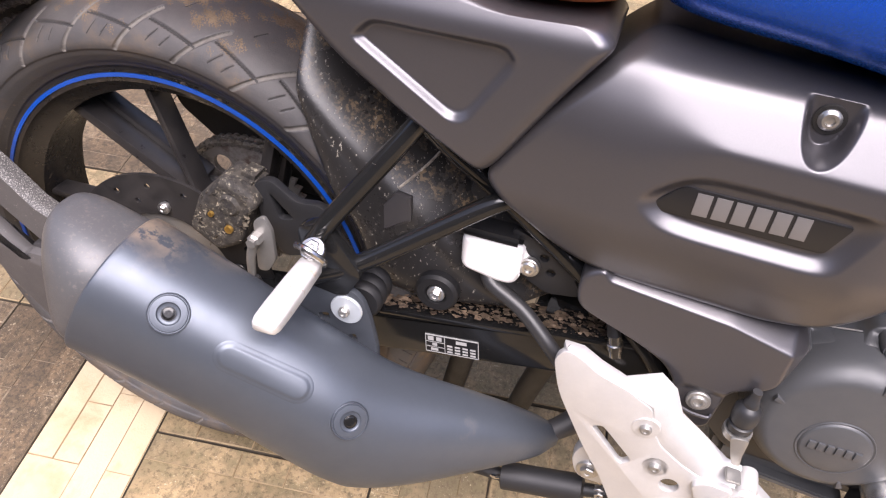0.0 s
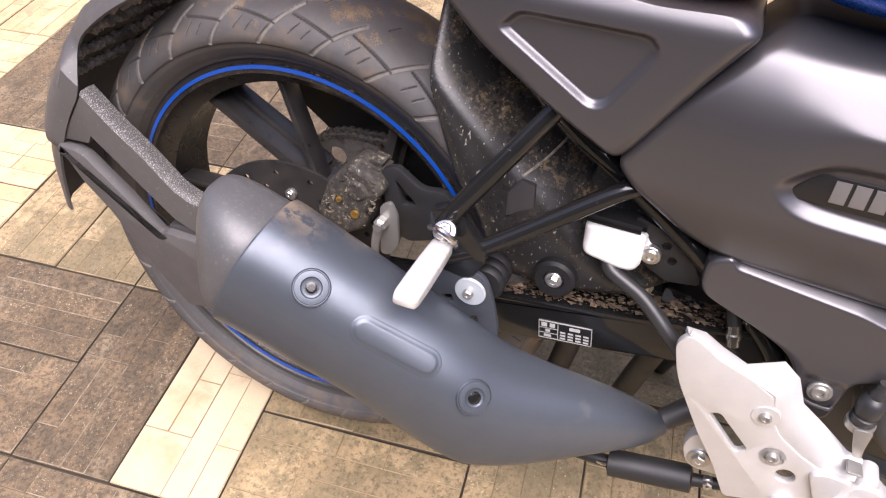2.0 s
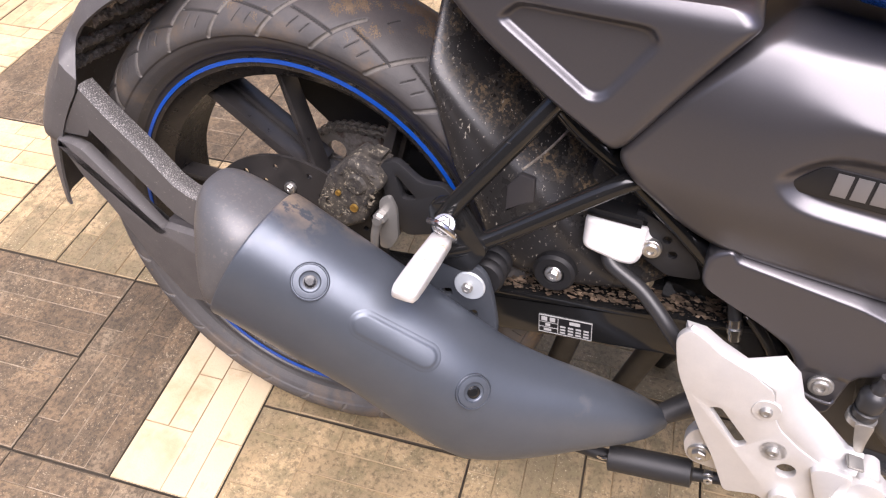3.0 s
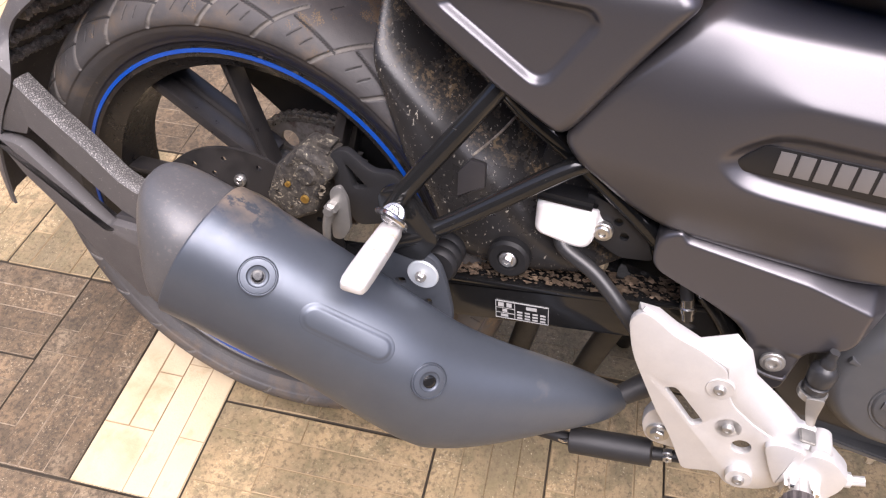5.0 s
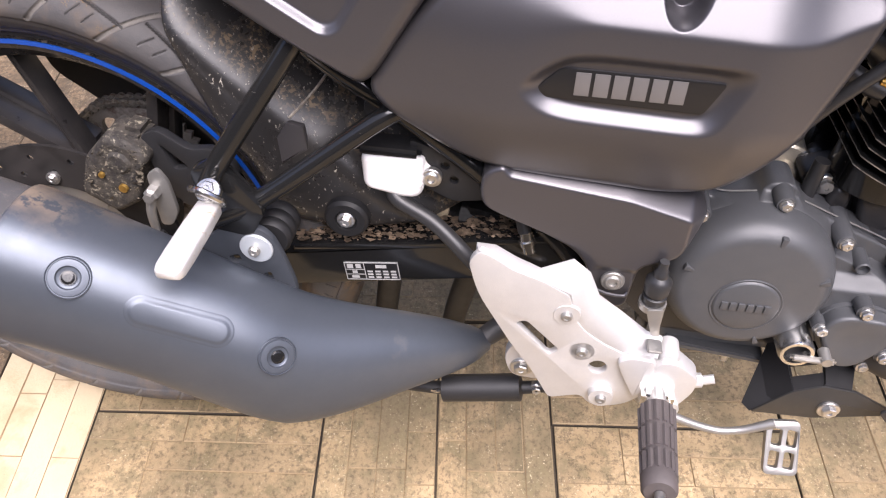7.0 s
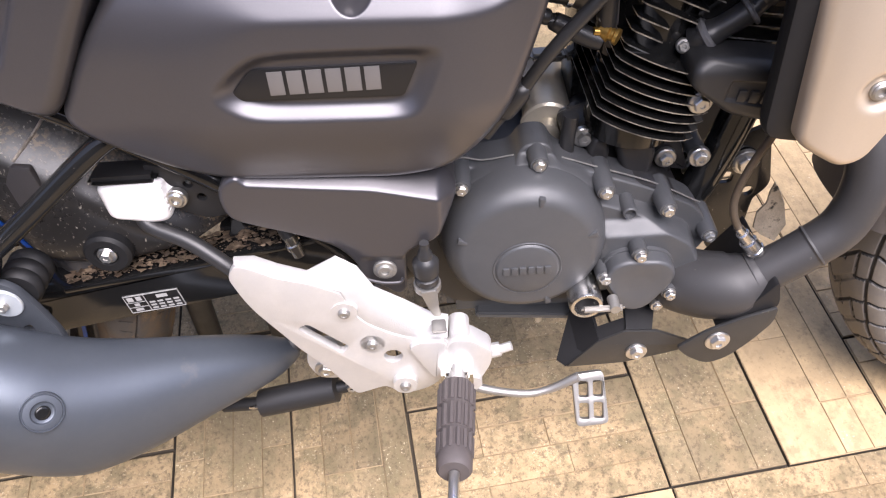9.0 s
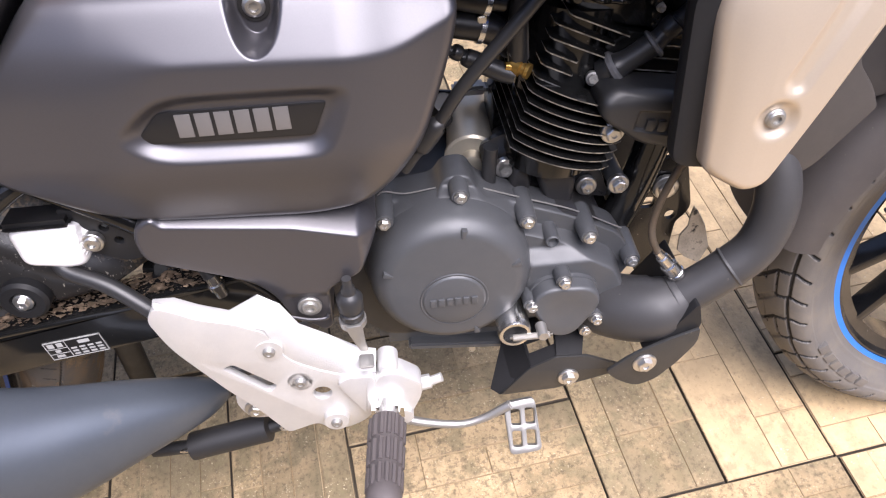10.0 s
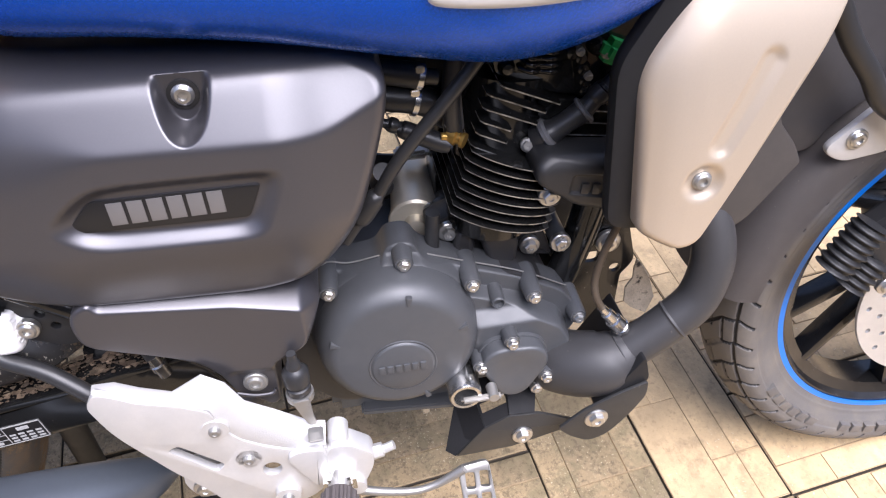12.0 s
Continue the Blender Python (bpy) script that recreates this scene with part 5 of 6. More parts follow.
# Bright lines laid along the cover's flange edge in place of its highlight.
part("cover_gasket", tube([(0.606, 0.052, 0.411), (0.617, 0.052, 0.4355), (0.640, 0.052, 0.4325), (0.668, 0.052, 0.4360)], 0.0008, 8), DULL, CASE, "bright line for the highlight on the cover flange")
part("cover_gasket", tube([(0.712, 0.050, 0.4290), (0.745, 0.050, 0.4155), (0.80, 0.050, 0.3935), (0.850, 0.050, 0.3655)], 0.0008, 8), DULL, CASE, "bright line for the highlight on the cover flange")


def fin_sheet(points, slope, at, thick=0.0011):
    """A cooling fin from its outline (x, w): a thin sheet falling forward, its edge coloured bright for the glint."""
    bm = bmesh.new()
    for z in (0, thick):
        bm.faces.new([bm.verts.new(B(x, w, at[1] - slope * (x - at[0]) + z)) for x, w in points])
    a, b = list(bm.verts)[:len(points)], list(bm.verts)[len(points):]
    for k in range(len(points)):
        bm.faces.new((a[k - 1], a[k], b[k], b[k - 1])).material_index = 1
    return bm


def cylinder():
    """Barrel and head with their cooling fins, leaning a little forward."""
    core = part("cylinder_barrel", join(lathe([(0.0, 0.042), (0.16, 0.042)], 0.780, 0.005, 0.43, 32, (0.10, 0, 1)), plate(rounded([(0.762, 0.52), (0.774, 0.588), (0.84, 0.566), (0.895, 0.56), (0.895, 0.51), (0.81, 0.495)], 0.008), -0.055, 0.040, 0.004)), GLOSS, BIKE, "black finned cylinder")
    for i in range(8):
        x, half = 0.7805 + 0.0029 * i, 0.046
        front = [(x + half * math.sin(radians(t)) / math.sin(radians(56)), 0.056 + 0.018 * (math.cos(radians(t)) - math.cos(radians(56))) / (1 - math.cos(radians(56)))) for t in range(-56, 57, 7)]
        part("fin", fin_sheet([(x - half, -0.05)] + front + [(x + half, -0.05)], 0.327, (x, 0.4600 + 0.0086 * i)), GLOSS, core, "", 30, (FIN,))
    for x0, u0, x1, u1 in ((0.7492, 0.528, 0.7700, 0.5170), (0.7542, 0.5399, 0.7793, 0.5265), (0.759, 0.5505, 0.7851, 0.5378), (0.7626, 0.5611, 0.7885, 0.5490), (0.765, 0.5726, 0.8110, 0.5520), (0.7684, 0.5844, 0.8180, 0.5620), (0.7800, 0.5905, 0.8300, 0.5685)):
        k = (u0 - u1) / (x1 - x0)
        part("fin", fin_sheet([(x0, -0.06), (x0, 0.052), (x0 + 0.003, 0.055), (x1, 0.055), (x1 + 0.002, 0.05), (x1 + 0.004, -0.06)], k, (x0, u0), 0.0013), GLOSS, core, "", 30, (FIN,))
    for x0, u0, x1, u1 in ((0.846, 0.5585, 0.900, 0.5500), (0.843, 0.5480, 0.900, 0.5385), (0.838, 0.5370, 0.900, 0.5270)):
        part("fin", fin_sheet([(x0, -0.06), (x0, 0.05), (x1, 0.05), (x1, -0.06)], (u0 - u1) / (x1 - x0), (x0, u0), 0.0013), GLOSS, core, "", 30, (FIN,))
    bolt(core, 0.8040, 0.052, 0.533, 0.0046, 0.005, DULL, (-0.2, 1, 0.3), 1.35, name="spark_plug", label="dull metal spark plug base")
    cap = part("spark_plug_cap", tube([(0.815, 0.045, 0.534, 0.0128), (0.8215, 0.05, 0.540, 0.0128), (0.829, 0.052, 0.5455, 0.0100), (0.838, 0.053, 0.5518, 0.0094), (0.851, 0.053, 0.5605, 0.0100), (0.853, 0.053, 0.562, 0.0085), (0.8607, 0.052, 0.570, 0.0080), (0.862, 0.052, 0.5715, 0.0092), (0.868, 0.052, 0.577, 0.0092), (0.869, 0.052, 0.578, 0.0075), (0.88, 0.05, 0.5873, 0.0072), (0.91, 0.04, 0.62, 0.007)], sides=20), HOSE, core, "black spark plug cap")
    part("plug_seal", lathe([(-0.004, 0.0125), (-0.002, 0.0148), (0.001, 0.0148), (0.003, 0.0125)], 0.8225, 0.0505, 0.5408, 32, (0.75, 0.2, 0.6)), LIP, cap, "rubber lip coloured pale for the light it catches")
    part("plug_seal", lathe([(-0.002, 0.0112), (-0.001, 0.0125), (0.001, 0.0125), (0.0025, 0.0100)], 0.8515, 0.053, 0.5607, 28, (0.75, 0.05, 0.6)), LIP, cap)
    cover = part("cam_cover", plate(rounded([(0.765, 0.665), (0.90, 0.665), (0.905, 0.60), (0.885, 0.562), (0.83, 0.572), (0.778, 0.5945)], 0.006), -0.08, 0.040, 0.004), GLOSS, core, "glossy black cam cover")
    for k in range(4):
        u = 0.5965 + 0.0055 * k
        part("cover_rib", tube([(0.797 + 0.003 * k, 0.042, u + 0.003, 0.0022), (0.806, 0.047, u + 0.001, 0.0026), (0.815, 0.044, u - 0.001, 0.0022), (0.823, 0.047, u - 0.001, 0.0026), (0.834, 0.041, u - 0.004, 0.0020)], sides=10), GLOSS, cover, "wavy moulded rib", 60)
    for x, u in ((0.848, 0.604), (0.8505, 0.594), (0.8525, 0.584), (0.8535, 0.5755), (0.787, 0.6015), (0.872, 0.600), (0.876, 0.589), (0.862, 0.611), (0.840, 0.609)):
        part("head_boss", lathe([(0.02, 0.0085), (0.044, 0.0070), (0.048, 0.0045), (0.049, 0.0)], x, 0, u, 16), GLOSS, cover)
    for x, w, u in ((0.846, 0.049, 0.611), (0.8545, 0.049, 0.589), (0.868, 0.049, 0.606)):
        bolt(cover, x, w, u, 0.0030, 0.004, DULL, washer=1.25)
    part("head_hose", tube([(0.80, 0.03, 0.66), (0.83, 0.045, 0.632), (0.87, 0.045, 0.637), (0.90, 0.03, 0.66)], 0.006), HOSE, core)
    part("cable_eye", join(lathe([(-0.004, 0.0055), (-0.004, 0.0085), (0.004, 0.0085), (0.004, 0.0055)], 0.879, 0.058, 0.5215, 24, closed=True), lathe([(-0.03, 0.0045), (0.002, 0.0045), (0.003, 0.003), (0.003, 0.0)], 0.879, 0.058, 0.5215, 16)), DARK, core, "black rubber-ringed bolt")


cylinder()
HORN_RECESS = [(0.8353, 0.5192), (0.893, 0.512), (0.893, 0.487), (0.8671, 0.4925), (0.8317, 0.5018)]
HORN_COVER = part("engine_horn_cover", pillow(rounded([(0.8030, 0.514), (0.8040, 0.531), (0.8152, 0.5385), (0.8629, 0.5320), (0.89, 0.527), (0.892, 0.474), (0.8708, 0.4775), (0.8402, 0.4853)], 0.009), lambda x, u: 0.088 - 0.5 * soft_up(u - 0.526, 0.002) - 0.0030 * smooth01((inside(HORN_RECESS, x, u, 0.001) + 0.001) / 0.003), 0.050, 160, 40, 0.008, 0.008), MATT, BIKE, "black plastic cover with raised marks")
for k in range(3):
    x, u = 0.8420 + 0.0100 * k, 0.5045 - 0.0016 * k
    part("raised_mark", plate([(x, u - 0.005), (x + 0.007, u - 0.0062), (x + 0.0085, u + 0.0038), (x + 0.0015, u + 0.005)], 0.083, 0.0872, 0.0006), MATT, HORN_COVER)


def starter_motor():
    s = part("starter_motor", lathe([(-0.12, 0.025), (-0.028, 0.025), (-0.027, 0.0275), (-0.022, 0.0275), (-0.020, 0.025), (-0.0195, 0.012), (-0.008, 0.011), (-0.006, 0.006)], 0.7085, 0, 0.4150, 36, (-0.10, 1, 0)), STARTER, BIKE, "brushed steel starter motor", 25)
    for x, u in ((0.7255, 0.4310), (0.6955, 0.4010)):
        bolt(s, x, -0.019, u, 0.0045, 0.004)
    part("starter_terminal", box(0.70, 0.735, -0.10, -0.08, 0.452, 0.462, 0.003), DULL, s)
    part("starter_cable", tube([(0.682, 0.0, 0.475), (0.676, 0.01, 0.49), (0.68, 0.03, 0.51)], 0.009), HOSE, s)


starter_motor()
for pts, r in (([(0.770, 0.085, 0.65), (0.740, 0.09, 0.615), (0.693, 0.09, 0.560), (0.672, 0.085, 0.525), (0.668, 0.085, 0.520, 0.0085), (0.656, 0.083, 0.502, 0.0085), (0.652, 0.082, 0.496), (0.640, 0.08, 0.478)], 0.0055), ([(0.64, 0.035, 0.616), (0.69, 0.04, 0.6075), (0.7165, 0.04, 0.6010), (0.7175, 0.04, 0.6008, 0.007), (0.73, 0.038, 0.598, 0.007)], 0.0105),
               ([(0.65, 0.03, 0.590), (0.69, 0.033, 0.583), (0.72, 0.033, 0.575), (0.74, 0.025, 0.556)], 0.0125), ([(0.66, 0.04, 0.570, 0.004), (0.6875, 0.04, 0.5620, 0.004), (0.689, 0.04, 0.5615, 0.0065), (0.694, 0.04, 0.559, 0.0065), (0.695, 0.04, 0.5585, 0.005), (0.699, 0.04, 0.556, 0.005), (0.700, 0.04, 0.555, 0.0078), (0.727, 0.042, 0.5415, 0.0085), (0.738, 0.043, 0.5375, 0.0080)], 0.006), ([(0.745, 0.04, 0.62), (0.74, 0.045, 0.58), (0.742, 0.04, 0.545)], 0.008),
               ([(0.722, 0.03, 0.46), (0.7205, 0.03, 0.44), (0.72, 0.03, 0.42)], 0.007)):
    part("hose", tube(pts, r), HOSE, BIKE, "black rubber hose")
part("brass_fitting", join(lathe([(-0.006, 0.0075), (0.002, 0.0075), (0.003, 0.0055), (0.006, 0.0055), (0.007, 0.0068), (0.010, 0.0068)], 0.7420, 0.045, 0.5455, 12, (0.7, 0.5, -0.2)), lathe([(0.002, 0.004), (0.012, 0.0035)], 0.7420, 0.045, 0.5455, 10, (-1, 0.1, 0.2))), BRASS, BIKE, "brass injector fitting")
for x, w, u, r in ((0.7165, 0.04, 0.601, 0.0112), (0.712, 0.034, 0.5775, 0.0132), (0.741, 0.030, 0.562, 0.0095)):
    part("hose_clamp", join(lathe([(-0.0022, r), (0.0022, r)], x, w, u, 20, (1, 0, -0.3)), box(x - 0.004, x + 0.003, w + r * 0.5, w + r * 0.5 + 0.005, u + r * 0.75 - 0.002, u + r * 0.75 + 0.004, 0.001)), CHROME, BIKE)
part("clip_screw", lathe([(0, 0.0045), (0.006, 0.0045), (0.007, 0.003)], 0.7370, 0.040, 0.5565, 14, (0.2, 1, 0.4)), STEEL, BIKE)
part("frame_bracket", plate(rounded([(0.742, 0.600), (0.749, 0.600), (0.752, 0.548), (0.744, 0.548)], 0.003), 0.030, 0.040, 0.001), DARK, BIKE)
part("throttle_body", join(box(0.66, 0.75, -0.06, 0.02, 0.56, 0.63, 0.012), lathe([(-0.05, 0.03), (0.06, 0.03)], 0.70, -0.01, 0.60, 24, (1, 0, -0.1))), PLASTIC, BIKE, "black throttle body")
part("frame_down_tube", tube([(0.93, MID, 0.66), (0.90, MID, 0.52), (0.875, MID, 0.40), (0.83, MID, 0.27)], 0.017), GLOSS, BIKE)
# Filler plate added to hide bright floor beside the down tube.
part("far_downtube_cover", plate(rounded([(0.875, 0.31), (0.865, 0.50), (0.89, 0.53), (0.94, 0.50), (0.935, 0.44), (0.90, 0.31)], 0.01), -0.11, -0.095, 0.003), PLASTIC, BIKE, "black filler plate added behind the engine")
part("engine_hanger", plate(rounded([(0.84, 0.378), (0.860, 0.376), (0.894, 0.386), (0.936, 0.405), (0.954, 0.327, 0.012), (0.939, 0.309, 0.004), (0.936, 0.247), (0.916, 0.227), (0.90, 0.242), (0.878, 0.311), (0.84, 0.32)], 0.008), -0.024, -0.018, 0.001, [list(reversed(ring(0.892, 0.368, 0.0045, 12))), list(reversed(rounded([(0.894, 0.347), (0.910, 0.347), (0.910, 0.333), (0.894, 0.333)], 0.005))), list(reversed(ring(0.931, 0.32, 0.006, 12)))]), SPLASHED, BIKE, "black hanger plate with holes")
bolt(BIKE, 0.866, -0.016, 0.359, 0.0095, 0.010, washer=1.5)
bolt(BIKE, 0.917, -0.012, 0.363, 0.0095, 0.007, washer=1.5)

# ---- exhaust header and skid plate ----
PIPE = part("exhaust_pipe", tube([(0.93, 0.04, 0.50), (0.965, 0.07, 0.465), (0.977, 0.09, 0.42), (0.968, 0.098, 0.372), (0.94, 0.10, 0.342), (0.90, 0.10, 0.312), (0.87, 0.10, 0.295)], 0.0205, 24, 12), EXHAUST, BIKE, "matt black exhaust header pipe", 60)
part("catalyst", tube([(0.905, 0.10, 0.316, 0.021), (0.893, 0.10, 0.307, 0.0275), (0.876, 0.098, 0.298, 0.0330), (0.852, 0.085, 0.289, 0.0340), (0.822, 0.055, 0.280, 0.032), (0.76, -0.02, 0.268, 0.022), (0.6, -0.01, 0.27, 0.018), (0.50, 0.05, 0.265, 0.016), (0.43, 0.105, 0.247, 0.010)], sides=28), EXHAUST, PIPE)
part("weld_bead", lathe([(-0.002, 0.0204), (0, 0.0216), (0.002, 0.0204)], 0.944, 0.10, 0.346, 28, (0.8, 0, 0.6)), EXHAUST, PIPE)
part("weld_bead", lathe([(-0.002, 0.0225), (0, 0.0245), (0.002, 0.0225)], 0.898, 0.10, 0.311, 28, (0.85, 0, 0.52)), EXHAUST, PIPE)
SENSOR = part("oxygen_sensor", join(lathe([(0, 0.0095), (0.004, 0.0095), (0.005, 0.0085), (0.017, 0.0085), (0.018, 0.0065), (0.030, 0.0062), (0.031, 0.0045), (0.040, 0.0045)], 0.896, 0.092, 0.336, 12, (-0.60, 0, 0.80))), CHROME, BIKE, "bright steel oxygen sensor")
part("sensor_cable", tube([(0.873, 0.092, 0.366), (0.866, 0.09, 0.382), (0.865, 0.086, 0.400), (0.871, 0.085, 0.430), (0.884, 0.085, 0.467), (0.90, 0.08, 0.50)], 0.0036), BRONZE, SENSOR)
part("splash_tab", skin([[(0.9438, 0.006, 0.3501), (0.9448, 0.0, 0.3326), (0.9471, -0.004, 0.3144), (0.9397, -0.004, 0.3022), (0.9396, -0.002, 0.282)], [(0.951, 0.003, 0.340), (0.956, -0.003, 0.325), (0.960, -0.007, 0.308), (0.955, -0.006, 0.290), (0.949, -0.002, 0.272)], [(0.9575, 0.000, 0.3303), (0.966, -0.002, 0.315), (0.972, -0.004, 0.298), (0.9755, -0.002, 0.2835), (0.9671, 0.0, 0.262)]], 0.002), SPLASH_TAB, BIKE, "dust-whitened bent plastic tab", 60)
SKID = part("skid_plate", plate(rounded([(0.722, 0.197), (0.783, 0.199), (0.862, 0.220), (0.812, 0.246), (0.779, 0.249), (0.752, 0.235)], 0.004), 0.104, 0.108, 0.001), SKID_PAINT, BIKE, "dark pressed-steel skid plate")
flange = bmesh.new()
for quad in (((0.712, 0.104, 0.205), (0.722, 0.106, 0.196), (0.754, 0.106, 0.236), (0.746, 0.03, 0.262)), ((0.790, 0.03, 0.270), (0.780, 0.106, 0.250), (0.807, 0.106, 0.247), (0.83, 0.03, 0.262))):
    flange.faces.new([flange.verts.new(B(*p)) for p in quad])
corner = [Vector(p) for p in ((0.754, 0.106, 0.236), (0.780, 0.106, 0.250), (0.746, 0.03, 0.262), (0.790, 0.03, 0.270))]
for i, (s0, s1) in enumerate(((0, 0.06), (0.06, 0.94), (0.94, 1))):
    for j, (t0, t1) in enumerate(((0, 0.18), (0.18, 0.32), (0.32, 1))):
        if (i, j) != (1, 1):
            flange.faces.new([flange.verts.new(B(*corner[0].lerp(corner[1], s).lerp(corner[2].lerp(corner[3], s), t))) for s, t in ((s0, t0), (s1, t0), (s1, t1), (s0, t1))])
bmesh.ops.remove_doubles(flange, verts=flange.verts, dist=0.0005)
bmesh.ops.solidify(flange, geom=list(flange.faces), thickness=0.0025)
part("skid_flange", flange, BACKING, SKID)
part("skid_side", plate(rounded([(0.824, 0.2495, 0.004), (0.8503, 0.2725), (0.8838, 0.2885, 0.004), (0.9125, 0.2995, 0.004), (0.913, 0.280), (0.8962, 0.2520), (0.8774, 0.2295), (0.8582, 0.2215), (0.8357, 0.2355)], 0.010), 0.130, 0.134, 0.0015), SKID_PAINT, SKID)
part("skid_wall", plate(rounded([(0.862, 0.262), (0.908, 0.330), (0.915, 0.300), (0.895, 0.25)], 0.006), 0.03, 0.1290, 0.001), BACKING, SKID)
bolt(SKID, 0.794, 0.109, 0.217, 0.0075, 0.006, washer=1.5)
bolt(SKID, 0.8625, 0.134, 0.2575, 0.0082, 0.006, washer=1.5)

# ---- rider's footrest ----
CREASE = [(0.4300, 0.4210), (0.4430, 0.4150), (0.459, 0.4040), (0.4876, 0.3941), (0.5111, 0.3805), (0.5170, 0.3573), (0.5282, 0.3408), (0.5488, 0.3262), (0.5694, 0.3165), (0.598, 0.3150)]
BRIM = [(0.4265, 0.4180), (0.4430, 0.4175), (0.4603, 0.4072), (0.4832, 0.3972), (0.5093, 0.4119), (0.5255, 0.3989), (0.5371, 0.3735), (0.5609, 0.3560), (0.5858, 0.3360), (0.600, 0.332)]
PLATE = rounded(CREASE + [(0.600, 0.27, 0.012), (0.582, 0.248, 0.01), (0.564, 0.240, 0.008), (0.548, 0.240, 0.01), (0.538, 0.253, 0.008), (0.508, 0.242, 0.006), (0.487, 0.281, 0.01), (0.465, 0.313, 0.01), (0.431, 0.372, 0.02), (0.421, 0.408, 0.008)], 0.006)
SLOT = list(reversed(rounded([(0.4670, 0.3415, 0.004), (0.4765, 0.3455, 0.004), (0.5095, 0.3125, 0.004), (0.5015, 0.3040, 0.004)], 0.004)))
HANGER = part("footrest_plate", plate(PLATE, 0.152, 0.160, 0.0015, [SLOT, list(reversed(ring(0.5475, 0.2955, 0.0085, 18)))]), ALLOY, BIKE, "pale cast aluminium footrest plate")
part("plate_rib", plate(rounded([(0.572, 0.290), (0.562, 0.312), (0.574, 0.320), (0.596, 0.318), (0.598, 0.285), (0.585, 0.265)], 0.006), 0.157, 0.1665, 0.003), ALLOY, HANGER)
part("plate_wing", skin([[(a[0], 0.1578, a[1] - 0.001), (a[0] * 0.92 + b[0] * 0.08, 0.1590, a[1] * 0.92 + b[1] * 0.08), (a[0] * 0.5 + b[0] * 0.5, 0.1545, a[1] * 0.5 + b[1] * 0.5), (a[0] * 0.06 + b[0] * 0.94, 0.1475, a[1] * 0.06 + b[1] * 0.94), (b[0], 0.1440, b[1] - 0.001)] for a, b in zip(CREASE, BRIM)], 0.004), ALLOY, HANGER, "bright sloping brim of the plate", 50)
for x, u, w in ((0.5106, 0.3590, 0.162), (0.5303, 0.3145, 0.161), (0.556, 0.260, 0.168)):
    part("boss", lathe([(0.155, 0.0125), (w - 0.001, 0.0115)], x, 0, u, 24), ALLOY, HANGER)
    bolt(HANGER, x, w, u, 0.0048, 0.003, DULL, socket=True, washer=1.1)
part("footrest_mount", turned(join(plate(rounded([(0.592, 0.322), (0.600, 0.336), (0.616, 0.336), (0.637, 0.318), (0.636, 0.300), (0.622, 0.268), (0.608, 0.268), (0.604, 0.292), (0.594, 0.300)], 0.006), 0.150, 0.172, 0.004),
                            lathe([(0.145, 0.0100), (0.164, 0.0095), (0.1675, 0.007)], 0.607, 0, 0.335, 24), lathe([(0.16, 0.010), (0.178, 0.0095)], 0.617, 0, 0.280, 20), tube([(0.63, 0.155, 0.298, 0.0075), (0.645, 0.155, 0.301, 0.007), (0.646, 0.155, 0.301, 0.0045), (0.656, 0.155, 0.305, 0.0045)], sides=8, steps=1)), Matrix.Translation(B(0.002, -0.008, -0.020))), ALLOY, HANGER, "cast footrest mount")


def rider_peg():
    a, b = Vector((0.604, 0.184, 0.2755)), Vector((0.5965, 0.281, 0.2885))
    way = (b - a)
    L = way.length
    axis = tuple(way / L)
    rub = lathe([(0.0, 0.0125), (0.002, 0.0155), (L - 0.022, 0.0140), (L - 0.019, 0.0152), (L - 0.006, 0.0150), (L - 0.003, 0.0125)], *a, 40, axis)
    peg = part("rider_footpeg", rub, material("ribbed_rubber", (0.085, 0.072, 0.069), 0.65, scale=60, amount=0.4), BIKE, "ribbed brown-black rubber rider footpeg")
    for k in range(14):
        t = 2 * math.pi * k / 14
        side = Vector((1, 0.077, 0)) * math.cos(t) + Vector((0, -0.133, 0.99)) * math.sin(t)
        for s0, s1 in ((0.004, 0.028), (0.032, 0.056), (0.060, 0.080)):
            p, q = a + way / L * s0 + side * (0.0152 - 0.02 * s0), a + way / L * s1 + side * (0.0152 - 0.02 * s1)
            part("tread_rib", tube([(*p, 0.0025), (*q, 0.0025)], sides=6), peg.data.materials[0], peg)
    part("peg_pin", lathe([(L - 0.002, 0.0045), (L + 0.03, 0.0042), (L + 0.032, 0.003)], *a, 12, axis), STEEL, peg, "bright feeler pin under the peg")
    part("peg_root", join(lathe([(-0.028, 0.012), (0.001, 0.012)], *a, 18, axis), box(0.590, 0.620, 0.155, 0.178, 0.262, 0.284, 0.004)), CHROME, peg)


rider_peg()


